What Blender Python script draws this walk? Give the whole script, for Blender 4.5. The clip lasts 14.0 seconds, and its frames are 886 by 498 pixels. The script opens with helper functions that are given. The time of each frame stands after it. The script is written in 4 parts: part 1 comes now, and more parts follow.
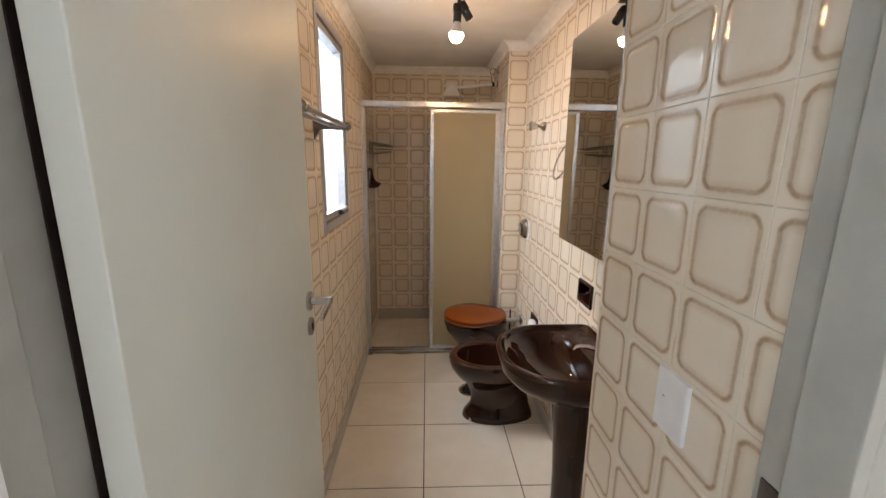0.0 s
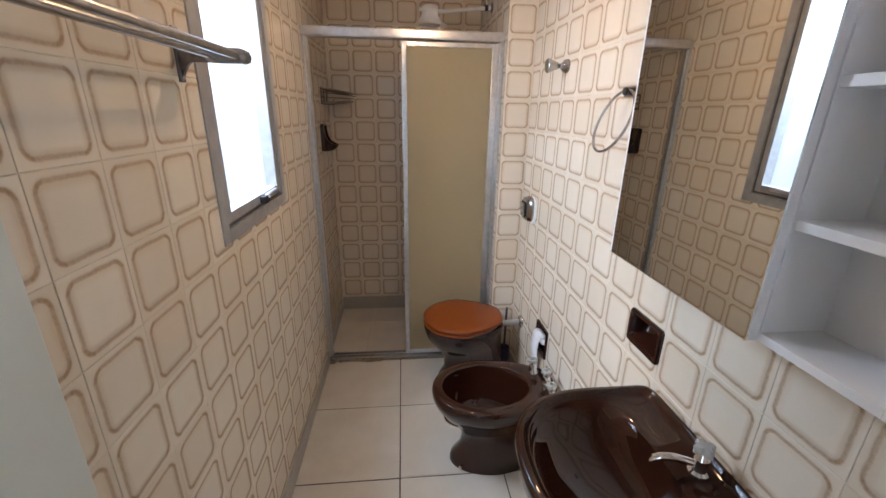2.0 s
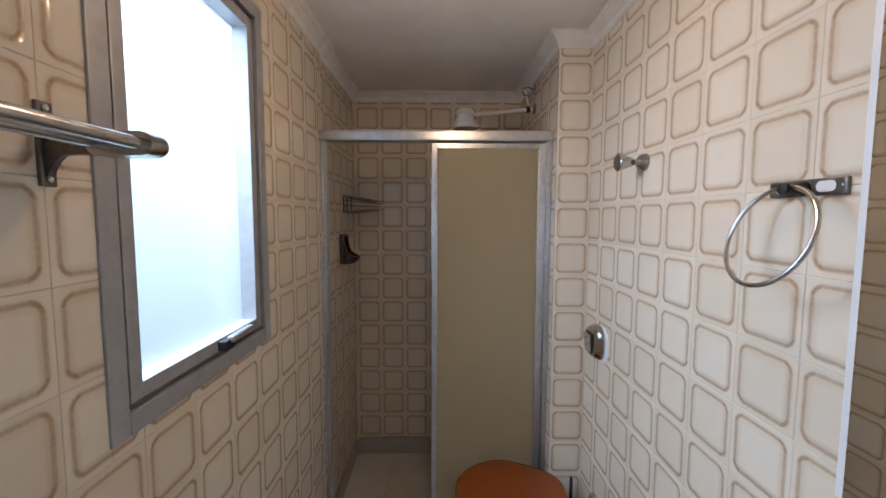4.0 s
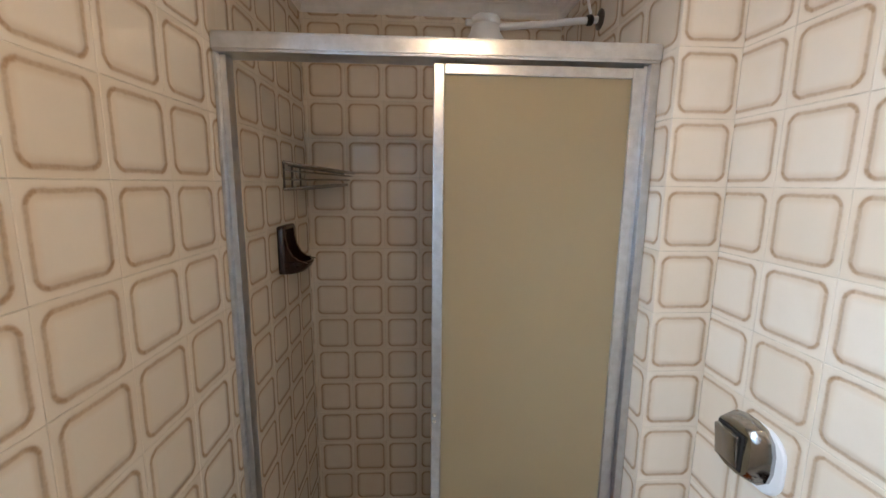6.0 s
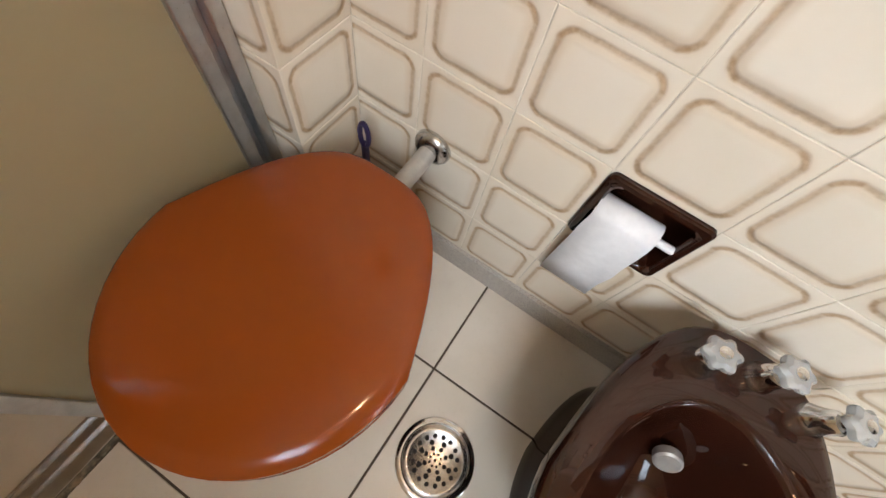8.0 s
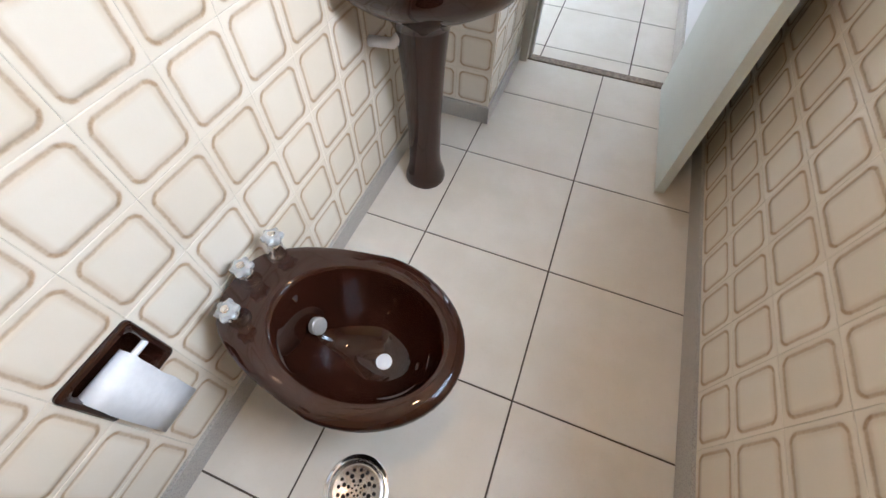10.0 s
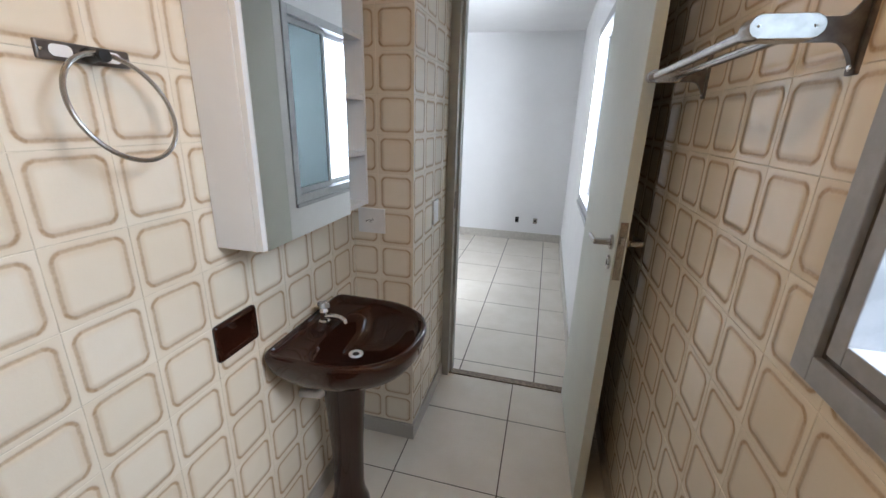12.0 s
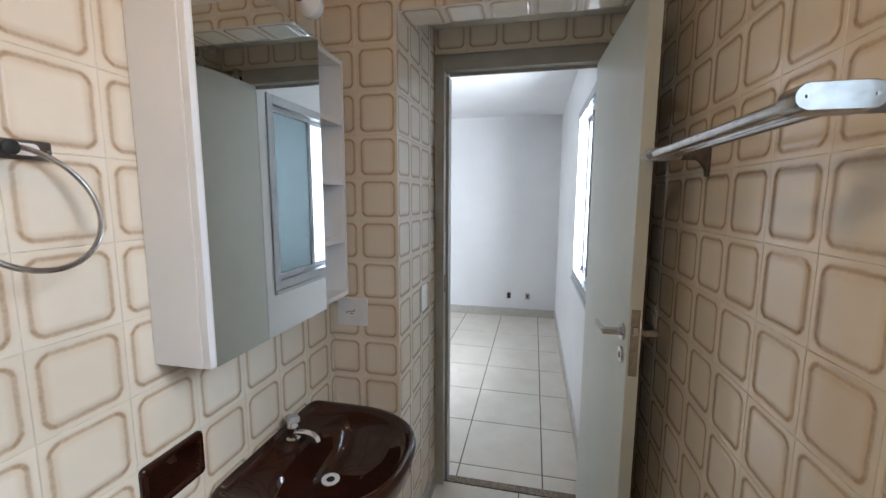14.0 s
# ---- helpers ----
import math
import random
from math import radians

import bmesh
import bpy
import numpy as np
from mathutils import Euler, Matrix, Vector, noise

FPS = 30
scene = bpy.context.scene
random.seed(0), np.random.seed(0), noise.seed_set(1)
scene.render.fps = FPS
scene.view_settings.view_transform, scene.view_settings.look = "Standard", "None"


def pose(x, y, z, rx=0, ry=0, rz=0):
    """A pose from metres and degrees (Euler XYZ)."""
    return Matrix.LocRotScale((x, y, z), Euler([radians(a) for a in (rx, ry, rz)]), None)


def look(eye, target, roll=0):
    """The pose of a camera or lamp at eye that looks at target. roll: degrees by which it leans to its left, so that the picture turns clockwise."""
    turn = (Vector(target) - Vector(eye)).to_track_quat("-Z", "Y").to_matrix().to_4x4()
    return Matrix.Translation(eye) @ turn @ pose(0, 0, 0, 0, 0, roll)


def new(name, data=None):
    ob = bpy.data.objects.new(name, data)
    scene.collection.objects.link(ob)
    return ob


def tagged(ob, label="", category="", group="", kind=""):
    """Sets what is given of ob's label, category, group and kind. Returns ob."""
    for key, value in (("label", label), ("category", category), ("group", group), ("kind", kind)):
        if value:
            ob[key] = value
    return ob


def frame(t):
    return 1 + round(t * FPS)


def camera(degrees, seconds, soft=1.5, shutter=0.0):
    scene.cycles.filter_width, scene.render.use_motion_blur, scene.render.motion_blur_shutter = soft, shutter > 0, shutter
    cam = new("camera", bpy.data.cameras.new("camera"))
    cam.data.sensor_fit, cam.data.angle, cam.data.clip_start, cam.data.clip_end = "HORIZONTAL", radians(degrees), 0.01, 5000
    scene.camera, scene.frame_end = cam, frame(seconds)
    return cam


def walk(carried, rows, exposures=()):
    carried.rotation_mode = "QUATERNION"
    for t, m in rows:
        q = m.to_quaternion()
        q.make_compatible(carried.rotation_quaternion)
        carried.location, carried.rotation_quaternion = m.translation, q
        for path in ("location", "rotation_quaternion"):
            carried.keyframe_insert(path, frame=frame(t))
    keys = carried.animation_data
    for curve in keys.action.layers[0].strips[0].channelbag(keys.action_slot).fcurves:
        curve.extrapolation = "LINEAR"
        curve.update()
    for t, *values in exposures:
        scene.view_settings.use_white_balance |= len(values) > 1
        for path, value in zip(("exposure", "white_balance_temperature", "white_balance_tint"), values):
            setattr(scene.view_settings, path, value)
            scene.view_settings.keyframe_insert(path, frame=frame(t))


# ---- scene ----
cam = camera(95.9, 14.0)
PATH = [
    (0, (0.476, 0.009, 1.482), (0.558, 1.963, 1.064), 0.7),
    (0.5, (0.504, 0.302, 1.458), (0.61, 2.207, 0.857), 0.6),
    (1, (0.514, 0.506, 1.454), (0.644, 2.347, 0.683), 0.8),
    (1.5, (0.503, 0.667, 1.462), (0.669, 2.49, 0.657), 1.0),
    (2, (0.5, 0.725, 1.518), (0.693, 2.608, 0.872), 1.0),
    (2.5, (0.495, 0.716, 1.563), (0.687, 2.665, 1.157), 0.8),
    (3, (0.484, 0.762, 1.547), (0.637, 2.741, 1.305), 0.6),
    (3.5, (0.502, 0.956, 1.519), (0.589, 2.945, 1.332), 0.3),
    (4, (0.54, 1.197, 1.533), (0.553, 3.191, 1.375), 0.2),
    (4.2, (0.545, 1.281, 1.531), (0.538, 3.277, 1.401), 0.3),
    (6.3, (0.468, 2.123, 1.587), (0.634, 4.069, 1.157), 0.9),
    (6.5, (0.467, 2.199, 1.524), (0.692, 4.086, 0.902), 1.0),
    (6.8, (0.48, 2.32, 1.424), (0.822, 4.038, 0.458), 1.3),
    (7, (0.506, 2.382, 1.329), (0.949, 3.945, 0.162), 2.4),
    (7.2, (0.553, 2.422, 1.21), (1.095, 3.791, -0.145), 2.9),
    (7.5, (0.633, 2.484, 1.082), (1.306, 3.445, -0.538), 5.3),
    (8, (0.772, 2.538, 0.932), (1.576, 2.804, -0.88), 16.8),
    (8.2, (0.802, 2.528, 0.914), (1.623, 2.545, -0.91), 20.8),
    (8.5, (0.832, 2.478, 0.947), (1.522, 2.156, -0.903), 20.3),
    (8.7, (0.818, 2.445, 0.975), (1.4, 1.959, -0.876), 18.0),
    (10.8, (0.436, 2.398, 1.319), (0.81, 1.012, -0.073), 2.2),
    (11, (0.424, 2.402, 1.35), (0.824, 0.915, 0.074), 2.2),
    (11.5, (0.423, 2.433, 1.416), (0.865, 0.73, 0.464), 2.1),
    (12, (0.403, 2.452, 1.499), (0.863, 0.606, 0.884), 1.7),
    (12.5, (0.399, 2.473, 1.581), (0.857, 0.554, 1.25), 1.1),
    (13, (0.396, 2.483, 1.62), (0.858, 0.545, 1.443), 0.8),
    (13.5, (0.404, 2.469, 1.595), (0.871, 0.533, 1.418), 0.3),
    (14, (0.436, 2.3, 1.518), (0.873, 0.365, 1.262), 0.2),
]
EXPOSURE = [(0.0, -.60, 6900, 17), (.5, -.58, 6100, 14), (1.5, -.22, 5750, 14), (2.0, -.55, 5900, 15), (3.0, -.86, 5700, 13), (4.2, -1.12, 5550, 13), (6.3, -.36, 5550, 9), (7.2, -.05, 5350, 8), (7.6, -.03, 5450, 9),
            (8.0, -.18, 6600, 13), (8.5, .02, 5700, 10), (9.7, .0, 5750, 12), (11.0, -.38, 6050, 13), (12.0, -.92, 6050, 12), (13.0, -1.24, 5950, 11), (14.0, -.98, 5950, 11)]
walk(cam, [(t, look(*p)) for t, *p in PATH], EXPOSURE)


# ---------------------------------------------------------------- world, lights
world = bpy.data.worlds.new("world")
scene.world = world
world.use_nodes = True
sky = world.node_tree.nodes.new("ShaderNodeTexSky")
sky.sky_type, sky.sun_disc = "NISHITA", False
sky.sun_elevation, sky.sun_rotation = radians(42), radians(250)
world.node_tree.links.new(sky.outputs[0], world.node_tree.nodes["Background"].inputs["Color"])
world.node_tree.nodes["Background"].inputs["Strength"].default_value = 0.12

sun_data = bpy.data.lights.new("sun", "SUN")
sun_data.energy, sun_data.angle, sun_data.color = 0.8, radians(12), (1, .95, .88)
new("sun", sun_data).matrix_world = look((-6, 2, 6), (0, 0, 1))


def window_light(name, at, to, width, height, watts, color):
    """Daylight that comes in through a window's opening."""
    data = bpy.data.lights.new(name, "AREA")
    data.shape, data.size, data.size_y, data.energy, data.color = "RECTANGLE", width, height, watts, color
    ob = new(name, data)
    ob.matrix_world = look(at, to)
    return ob


window_light("bathroom_daylight", (-.50, 2.1125, 2.20), (0, 2.1125, 1.645), 1.20, .95, 145, (.83, .925, 1.0))
window_light("bedroom_daylight", (-.33, -.06, 1.55), (.527, -.575, 1.50), .95, 1.10, 700, (.92, .965, 1.0))

# ---------------------------------------------------------------- materials


class Nodes:
    """A short way to write node materials."""

    def __init__(self, name):
        self.mat = bpy.data.materials.new(name)
        self.mat.use_nodes = True
        self.tree = self.mat.node_tree
        self.bsdf = self.tree.nodes["Principled BSDF"]

    def add(self, kind, **inputs):
        n = self.tree.nodes.new("ShaderNode" + kind)
        for key, value in inputs.items():
            self.put(n.inputs[key.replace("_", " ")], value)
        return n

    def put(self, socket, value):
        if isinstance(value, bpy.types.NodeSocket):
            self.tree.links.new(value, socket)
        elif isinstance(value, tuple) and len(value) == 3 and socket.type == "RGBA":
            socket.default_value = (*value, 1)
        else:
            socket.default_value = value

    def math(self, op, a, b=None, c=None, clamp=False):
        n = self.tree.nodes.new("ShaderNodeMath")
        n.operation, n.use_clamp = op, clamp
        for k, v in enumerate((a, b, c)):
            if v is not None:
                self.put(n.inputs[k], v)
        return n.outputs[0]

    def mix(self, fac, a, b, blend="MIX"):
        n = self.tree.nodes.new("ShaderNodeMix")
        n.data_type, n.blend_type = "RGBA", blend
        self.put(n.inputs[0], fac), self.put(n.inputs[6], a), self.put(n.inputs[7], b)
        return n.outputs[2]

    def noise(self, scale, detail=4.0, rough=.55, vector=None):
        n = self.add("TexNoise", Scale=scale, Detail=detail, Roughness=rough)
        if vector is not None:
            self.put(n.inputs["Vector"], vector)
        return n.outputs["Fac"]

    def coords(self, kind="Object"):
        return self.tree.nodes.new("ShaderNodeTexCoord").outputs[kind]

    def place(self):
        return self.tree.nodes.new("ShaderNodeNewGeometry").outputs["Position"]

    def chance(self):
        return self.tree.nodes.new("ShaderNodeObjectInfo").outputs["Random"]

    def ramp(self, fac, lo, hi):
        n = self.tree.nodes.new("ShaderNodeMapRange")
        self.put(n.inputs[0], fac)
        n.inputs[1].default_value, n.inputs[2].default_value = lo, hi
        n.interpolation_type = "SMOOTHSTEP"
        return n.outputs[0]

    def bump(self, height, strength, distance=.002):
        n = self.add("Bump", Strength=strength, Distance=distance, Height=height)
        self.put(self.bsdf.inputs["Normal"], n.outputs[0])

    def set(self, **inputs):
        for key, value in inputs.items():
            self.put(self.bsdf.inputs[key.replace("_", " ")], value)
        return self


def plain(name, color, rough=.5, metal=0.0, var=.06, scale=18, bump=.05, spec=.5, coat=0.0):
    """A painted, moulded or cast surface with faint blotches, uneven gloss and a fine relief."""
    n = Nodes(name)
    big, small = n.noise(scale, 3, vector=n.place()), n.noise(scale * 14, 3, vector=n.place())
    dark = tuple(c * (1 - 2 * var) for c in color)
    light = tuple(min(1, c * (1 + var)) for c in color)
    n.set(Base_Color=n.mix(n.ramp(big, .3, .7), dark, light), Metallic=metal, Specular_IOR_Level=spec,
          Roughness=n.math("MULTIPLY_ADD", small, .14, rough - .07), Coat_Weight=coat)
    n.bump(small, bump)
    return n.mat


def make_wall_tile():
    """Cream glazed tile with a rounded brown outline round a raised cushion."""
    n = Nodes("glazed_wall_tile")
    xyz = n.add("SeparateXYZ", Vector=n.coords())
    half, radius = .0605, .019
    wob = n.math("MULTIPLY_ADD", n.noise(55, 2, vector=n.place()), .0036, -.0018)
    ax = n.math("SUBTRACT", n.math("ABSOLUTE", xyz.outputs[0]), half - radius)
    ay = n.math("SUBTRACT", n.math("ABSOLUTE", xyz.outputs[1]), half - radius)
    mx, my = n.math("MAXIMUM", ax, 0.0), n.math("MAXIMUM", ay, 0.0)
    corner = n.math("SQRT", n.math("ADD", n.math("MULTIPLY", mx, mx), n.math("MULTIPLY", my, my)))
    inner = n.math("MINIMUM", n.math("MAXIMUM", ax, ay), 0.0)
    d = n.math("ADD", n.math("SUBTRACT", n.math("ADD", corner, inner), radius), wob)
    line = n.math("SUBTRACT", 1.0, n.ramp(n.math("ABSOLUTE", d), .0008, .0060))
    wash = n.math("SUBTRACT", 1.0, n.ramp(n.math("ABSOLUTE", n.math("ADD", d, .003)), .001, .015))
    diagonal = n.ramp(n.math("MULTIPLY", n.math("MULTIPLY", mx, my), 9000.0), .15, .9)
    cloud = n.noise(16, 4, vector=n.place())
    grain = n.noise(160, 3, vector=n.place())
    tone = n.mix(n.chance(), (.750, .658, .528), (.812, .735, .620))
    tone = n.mix(n.math("MULTIPLY", n.ramp(cloud, .35, .75), .30), tone, (.725, .638, .500))
    tone = n.mix(n.math("MULTIPLY", wash, .40), tone, (.60, .455, .30))
    ink = n.mix(n.ramp(grain, .3, .7), (.385, .255, .150), (.50, .355, .225))
    amount = n.math("MULTIPLY", line, n.math("MULTIPLY_ADD", cloud, .4, n.math("MULTIPLY_ADD", diagonal, .30, .47)), clamp=True)
    tone = n.mix(amount, tone, ink)
    n.set(Base_Color=tone, Specular_IOR_Level=.5, Roughness=n.math("MULTIPLY_ADD", cloud, .06, .030))
    cushion = n.math("SUBTRACT", 1.0, n.ramp(d, -.013, .002))
    groove = n.math("MULTIPLY", line, -.35)
    height = n.math("ADD", n.math("ADD", cushion, groove), n.math("MULTIPLY", grain, .05))
    n.bump(height, .85, .0024)
    return n.mat


def make_floor_tile():
    n = Nodes("floor_tile_glaze")
    cloud, grain = n.noise(5, 5, vector=n.place()), n.noise(90, 3, vector=n.place())
    tone = n.mix(n.ramp(cloud, .3, .7), (.67, .615, .525), (.75, .70, .62))
    tone = n.mix(n.math("MULTIPLY", n.chance(), .35), tone, (.72, .66, .57))
    tone = n.mix(n.math("MULTIPLY", n.ramp(grain, .55, .8), .25), tone, (.58, .52, .43))
    n.set(Base_Color=tone, Roughness=n.math("MULTIPLY_ADD", cloud, .2, .22), Specular_IOR_Level=.45)
    n.bump(grain, .06)
    return n.mat


def make_granite():
    n = Nodes("grey_granite")
    v = n.add("TexVoronoi", Scale=260.0, Vector=n.place())
    cloud = n.noise(30, 4, vector=n.place())
    tone = n.mix(n.ramp(v.outputs["Distance"], .1, .6), (.27, .25, .225), (.48, .445, .40))
    tone = n.mix(n.math("MULTIPLY", cloud, .5), tone, (.38, .35, .31))
    n.set(Base_Color=tone, Roughness=.38)
    n.bump(cloud, .05)
    return n.mat


def make_porcelain():
    n = Nodes("dark_brown_porcelain")
    cloud = n.noise(9, 4, vector=n.place())
    film = n.ramp(n.noise(40, 5, vector=n.place()), .55, .85)
    tone = n.mix(cloud, (.020, .0060, .0032), (.031, .0096, .0052))
    n.set(Base_Color=tone, Roughness=n.math("MULTIPLY_ADD", film, .05, .03), Specular_IOR_Level=.5)
    n.bump(n.noise(25, 2, vector=n.place()), .02)
    return n.mat


def make_acrylic():
    """Opaque beige bath-screen sheet with a hammered face."""
    n = Nodes("beige_acrylic_sheet")
    cloud, cell = n.noise(4, 3, vector=n.place()), n.noise(340, 2, vector=n.place())
    n.set(Base_Color=n.mix(cloud, (.53, .455, .295), (.60, .525, .355)), Roughness=.42, Specular_IOR_Level=.4)
    n.bump(cell, .18, .001)
    glow = n.add("BsdfTranslucent", Color=(.88, .77, .53))
    both = n.add("MixShader", Fac=.54)
    n.tree.links.new(n.bsdf.outputs[0], both.inputs[1])
    n.tree.links.new(glow.outputs[0], both.inputs[2])
    n.tree.links.new(both.outputs[0], n.tree.nodes["Material Output"].inputs["Surface"])
    return n.mat


def make_frosted(name, color, glow, clean=False):
    """Frosted glass: it scatters the daylight that falls on its outer face."""
    n = Nodes(name)
    cell = n.noise(220, 2, vector=n.place())
    thin = n.add("BsdfTranslucent", Color=color)
    clear = n.add("BsdfTransparent", Color=(.9, .95, 1)) if clean else n.add("BsdfRefraction", Color=(.9, .95, 1), Roughness=.4, IOR=1.25)
    mixed = n.add("MixShader", Fac=glow)
    n.tree.links.new(thin.outputs[0], mixed.inputs[1])
    n.tree.links.new(clear.outputs[0], mixed.inputs[2])
    gloss = n.add("BsdfGlossy", Roughness=.25)
    both = n.add("MixShader", Fac=n.math("MULTIPLY_ADD", cell, .04, .05))
    n.tree.links.new(mixed.outputs[0], both.inputs[1])
    n.tree.links.new(gloss.outputs[0], both.inputs[2])
    n.tree.links.new(both.outputs[0], n.tree.nodes["Material Output"].inputs["Surface"])
    return n.mat


def make_glow(name, color, strength):
    n = Nodes(name)
    n.set(Base_Color=color, Emission_Color=color, Emission_Strength=strength, Roughness=.3)
    return n.mat


def make_clear(name, color, rough=.05):
    n = Nodes(name)
    n.set(Base_Color=color, Roughness=rough, Transmission_Weight=.70, IOR=1.46)
    return n.mat


TILE = make_wall_tile()
FLOOR = make_floor_tile()
GRANITE = make_granite()
PORCELAIN = make_porcelain()
ACRYLIC = make_acrylic()
GROUT = plain("tile_grout", (.70, .63, .51), .85, var=.12, scale=30)
FLOOR_GROUT = plain("floor_grout", (.10, .075, .055), .9, var=.15, scale=40)
WHITE_WALL = plain("white_wall_paint", (.82, .82, .82), .75, var=.012, scale=3, bump=.015)
CEILING = plain("ceiling_paint", (.83, .805, .76), .8, var=.03, scale=4, bump=.06)
PLASTER = plain("plaster_cornice", (.87, .85, .81), .7, var=.04, scale=12, bump=.08)
DOOR_PAINT = plain("door_enamel", (.615, .645, .595), .44, var=.02, scale=3, bump=.012)
FRAME_PAINT = plain("frame_enamel", (.37, .365, .325), .42, var=.05, scale=12, bump=.06)
ALU = plain("brushed_aluminium", (.62, .63, .65), .30, metal=.95, var=.05, scale=40)
GREY_ALU = plain("grey_aluminium", (.41, .415, .43), .46, metal=.40, var=.05, scale=30)
CHROME = plain("chrome", (.78, .79, .80), .10, metal=1.0, var=.02, scale=30, bump=.01)
SATIN = plain("satin_nickel", (.55, .545, .54), .22, metal=1.0, var=.012, scale=8, bump=0)
DULL_CHROME = plain("dull_chrome", (.42, .41, .40), .14, metal=1.0, var=.03, scale=30, bump=.01)
STEEL = plain("worn_steel", (.50, .48, .46), .25, metal=1.0, var=.08, scale=60, bump=.03)
DARK_METAL = plain("tarnished_metal", (.17, .15, .14), .35, metal=.8, var=.12, scale=60)
BLACK = plain("black_plastic", (.012, .011, .011), .45, var=.1, scale=40)
BROWN_PLASTIC = plain("orange_brown_plastic", (.215, .042, .004), .11, var=.03, scale=5, bump=.01)
GREY_PIPE = plain("grey_pipe", (.42, .40, .37), .30, metal=.3, var=.06, scale=40)
WINDOW_GREY = plain("anodised_grey", (.44, .45, .46), .38, metal=.4, var=.04, scale=30)
WHITE_PLASTIC = plain("white_plastic", (.80, .80, .80), .32, var=.02, scale=20, bump=.02)
LAMINATE = plain("white_laminate", (.81, .81, .81), .38, var=.008, scale=14, bump=.012)
PAPER = plain("tissue_paper", (.86, .86, .87), .95, var=.02, scale=60, bump=.25)
PURPLE = plain("purple_plastic", (.024, .015, .062), .4, var=.08)
DARK = plain("dark_cavity", (.012, .009, .007), .9, var=.1)
# Near-black brown that stands in for the shade in the hinge gap.
GAP_SHADE = plain("hinge_gap_shade", (.020, .010, .006), .8, var=.2)
WORN_WOOD = plain("worn_wood_strip", (.24, .185, .13), .6, var=.2, scale=70, bump=.2)
GRIME = plain("grimy_sealant", (.20, .160, .105), .7, var=.35, scale=90, bump=.4)
BED_SKIRT = plain("pale_stone", (.56, .53, .48), .5, var=.05, scale=40)
SILVER = plain("mirror_silver", (.80, .815, .80), .02, metal=1.0, var=.005, scale=3, bump=0)
SILVER.node_tree.nodes["Principled BSDF"].inputs["Roughness"].default_value = .015
for link in list(SILVER.node_tree.links):
    if link.to_socket.name in ("Roughness", "Normal"):
        SILVER.node_tree.links.remove(link)
FROSTED = make_frosted("frosted_glass", (.355, .385, .40), .5)
BLUE_PANE = make_frosted("blue_grey_pane", (.058, .068, .070), .02)
CLEAR_GLASS = make_frosted("window_glass", (.9, .95, 1.0), .92, True)
BULB_LIT = make_glow("lit_bulb", (1.0, .63, .32), 320)
BULB_OFF = plain("opal_bulb", (.80, .79, .80), .15, var=.02)
ACRYLIC_KNOB = make_clear("clear_acrylic", (.80, .82, .83), .14)

# ---------------------------------------------------------------- mesh helpers


def part(name, bm, material, parent=None, label="", angle=35):
    """Links a bmesh as one mesh object, under a thing or a part."""
    bmesh.ops.recalc_face_normals(bm, faces=bm.faces)
    flat = [f.material_index == 1 for f in bm.faces]
    for f in bm.faces:
        f.material_index = 0
    me = bpy.data.meshes.new(name)
    bm.to_mesh(me)
    bm.free()
    me.materials.append(material)
    if angle:
        me.shade_smooth()
        me.set_sharp_from_angle(angle=radians(angle))
        for poly, still in zip(me.polygons, flat):
            if still:
                poly.use_smooth = False
    ob = new(name, me)
    if parent is not None:
        ob.parent = parent
    if label:
        tagged(ob, label)
    return ob


def thing(name, label, category, at=(0, 0, 0), kind="", group=""):
    ob = new(name)
    ob.location = at
    ob.empty_display_size = .05
    return tagged(ob, label, category, group, kind)


def settle(ob):
    """Keeps parts that were written in world places where they are, under an Empty that stands at its thing's base."""
    back = Matrix.Translation(-ob.location)
    for child in ob.children:
        child.matrix_parent_inverse = back
    return ob


def box(bm, a, b, bevel=0.0, seg=2):
    a, b = [min(p, q) for p, q in zip(a, b)], [max(p, q) for p, q in zip(a, b)]
    made = bmesh.ops.create_cube(bm, size=1)
    verts = made["verts"]
    for v in verts:
        v.co = Vector([a[i] if v.co[i] < 0 else b[i] for i in range(3)])
    for f in {f for v in verts for f in v.link_faces}:
        f.material_index = 1
    if bevel:
        edges = list({e for v in verts for e in v.link_edges})
        bmesh.ops.bevel(bm, geom=edges, offset=bevel, segments=seg, profile=.5, affect="EDGES")
    return bm


def boxed(name, a, b, material, parent=None, bevel=0.002, label="", seg=2):
    return part(name, box(bmesh.new(), a, b, bevel, seg), material, parent, label)


def loft(bm, rings, cap=(True, True), closed=True):
    rows = [[bm.verts.new(p) for p in ring] for ring in rings]
    count = len(rows[0])
    for lo, hi in zip(rows, rows[1:]):
        for k in range(count if closed else count - 1):
            j = (k + 1) % count
            bm.faces.new((lo[k], lo[j], hi[j], hi[k]))
    if cap[0]:
        bm.faces.new(rows[0][::-1])
    if cap[1]:
        bm.faces.new(rows[-1])
    return bm


def circle(center, axis, radius, count=20):
    axis = Vector(axis).normalized()
    side = axis.orthogonal().normalized()
    up = axis.cross(side)
    c = Vector(center)
    return [c + radius * (math.cos(a) * side + math.sin(a) * up) for a in (2 * math.pi * k / count for k in range(count))]


def lathe(bm, base, axis, profile, count=24, cap=(True, True)):
    """profile: rows of (radius, distance along the axis)."""
    axis = Vector(axis).normalized()
    return loft(bm, [circle(Vector(base) + axis * h, axis, max(r, .0004), count) for r, h in profile], cap)


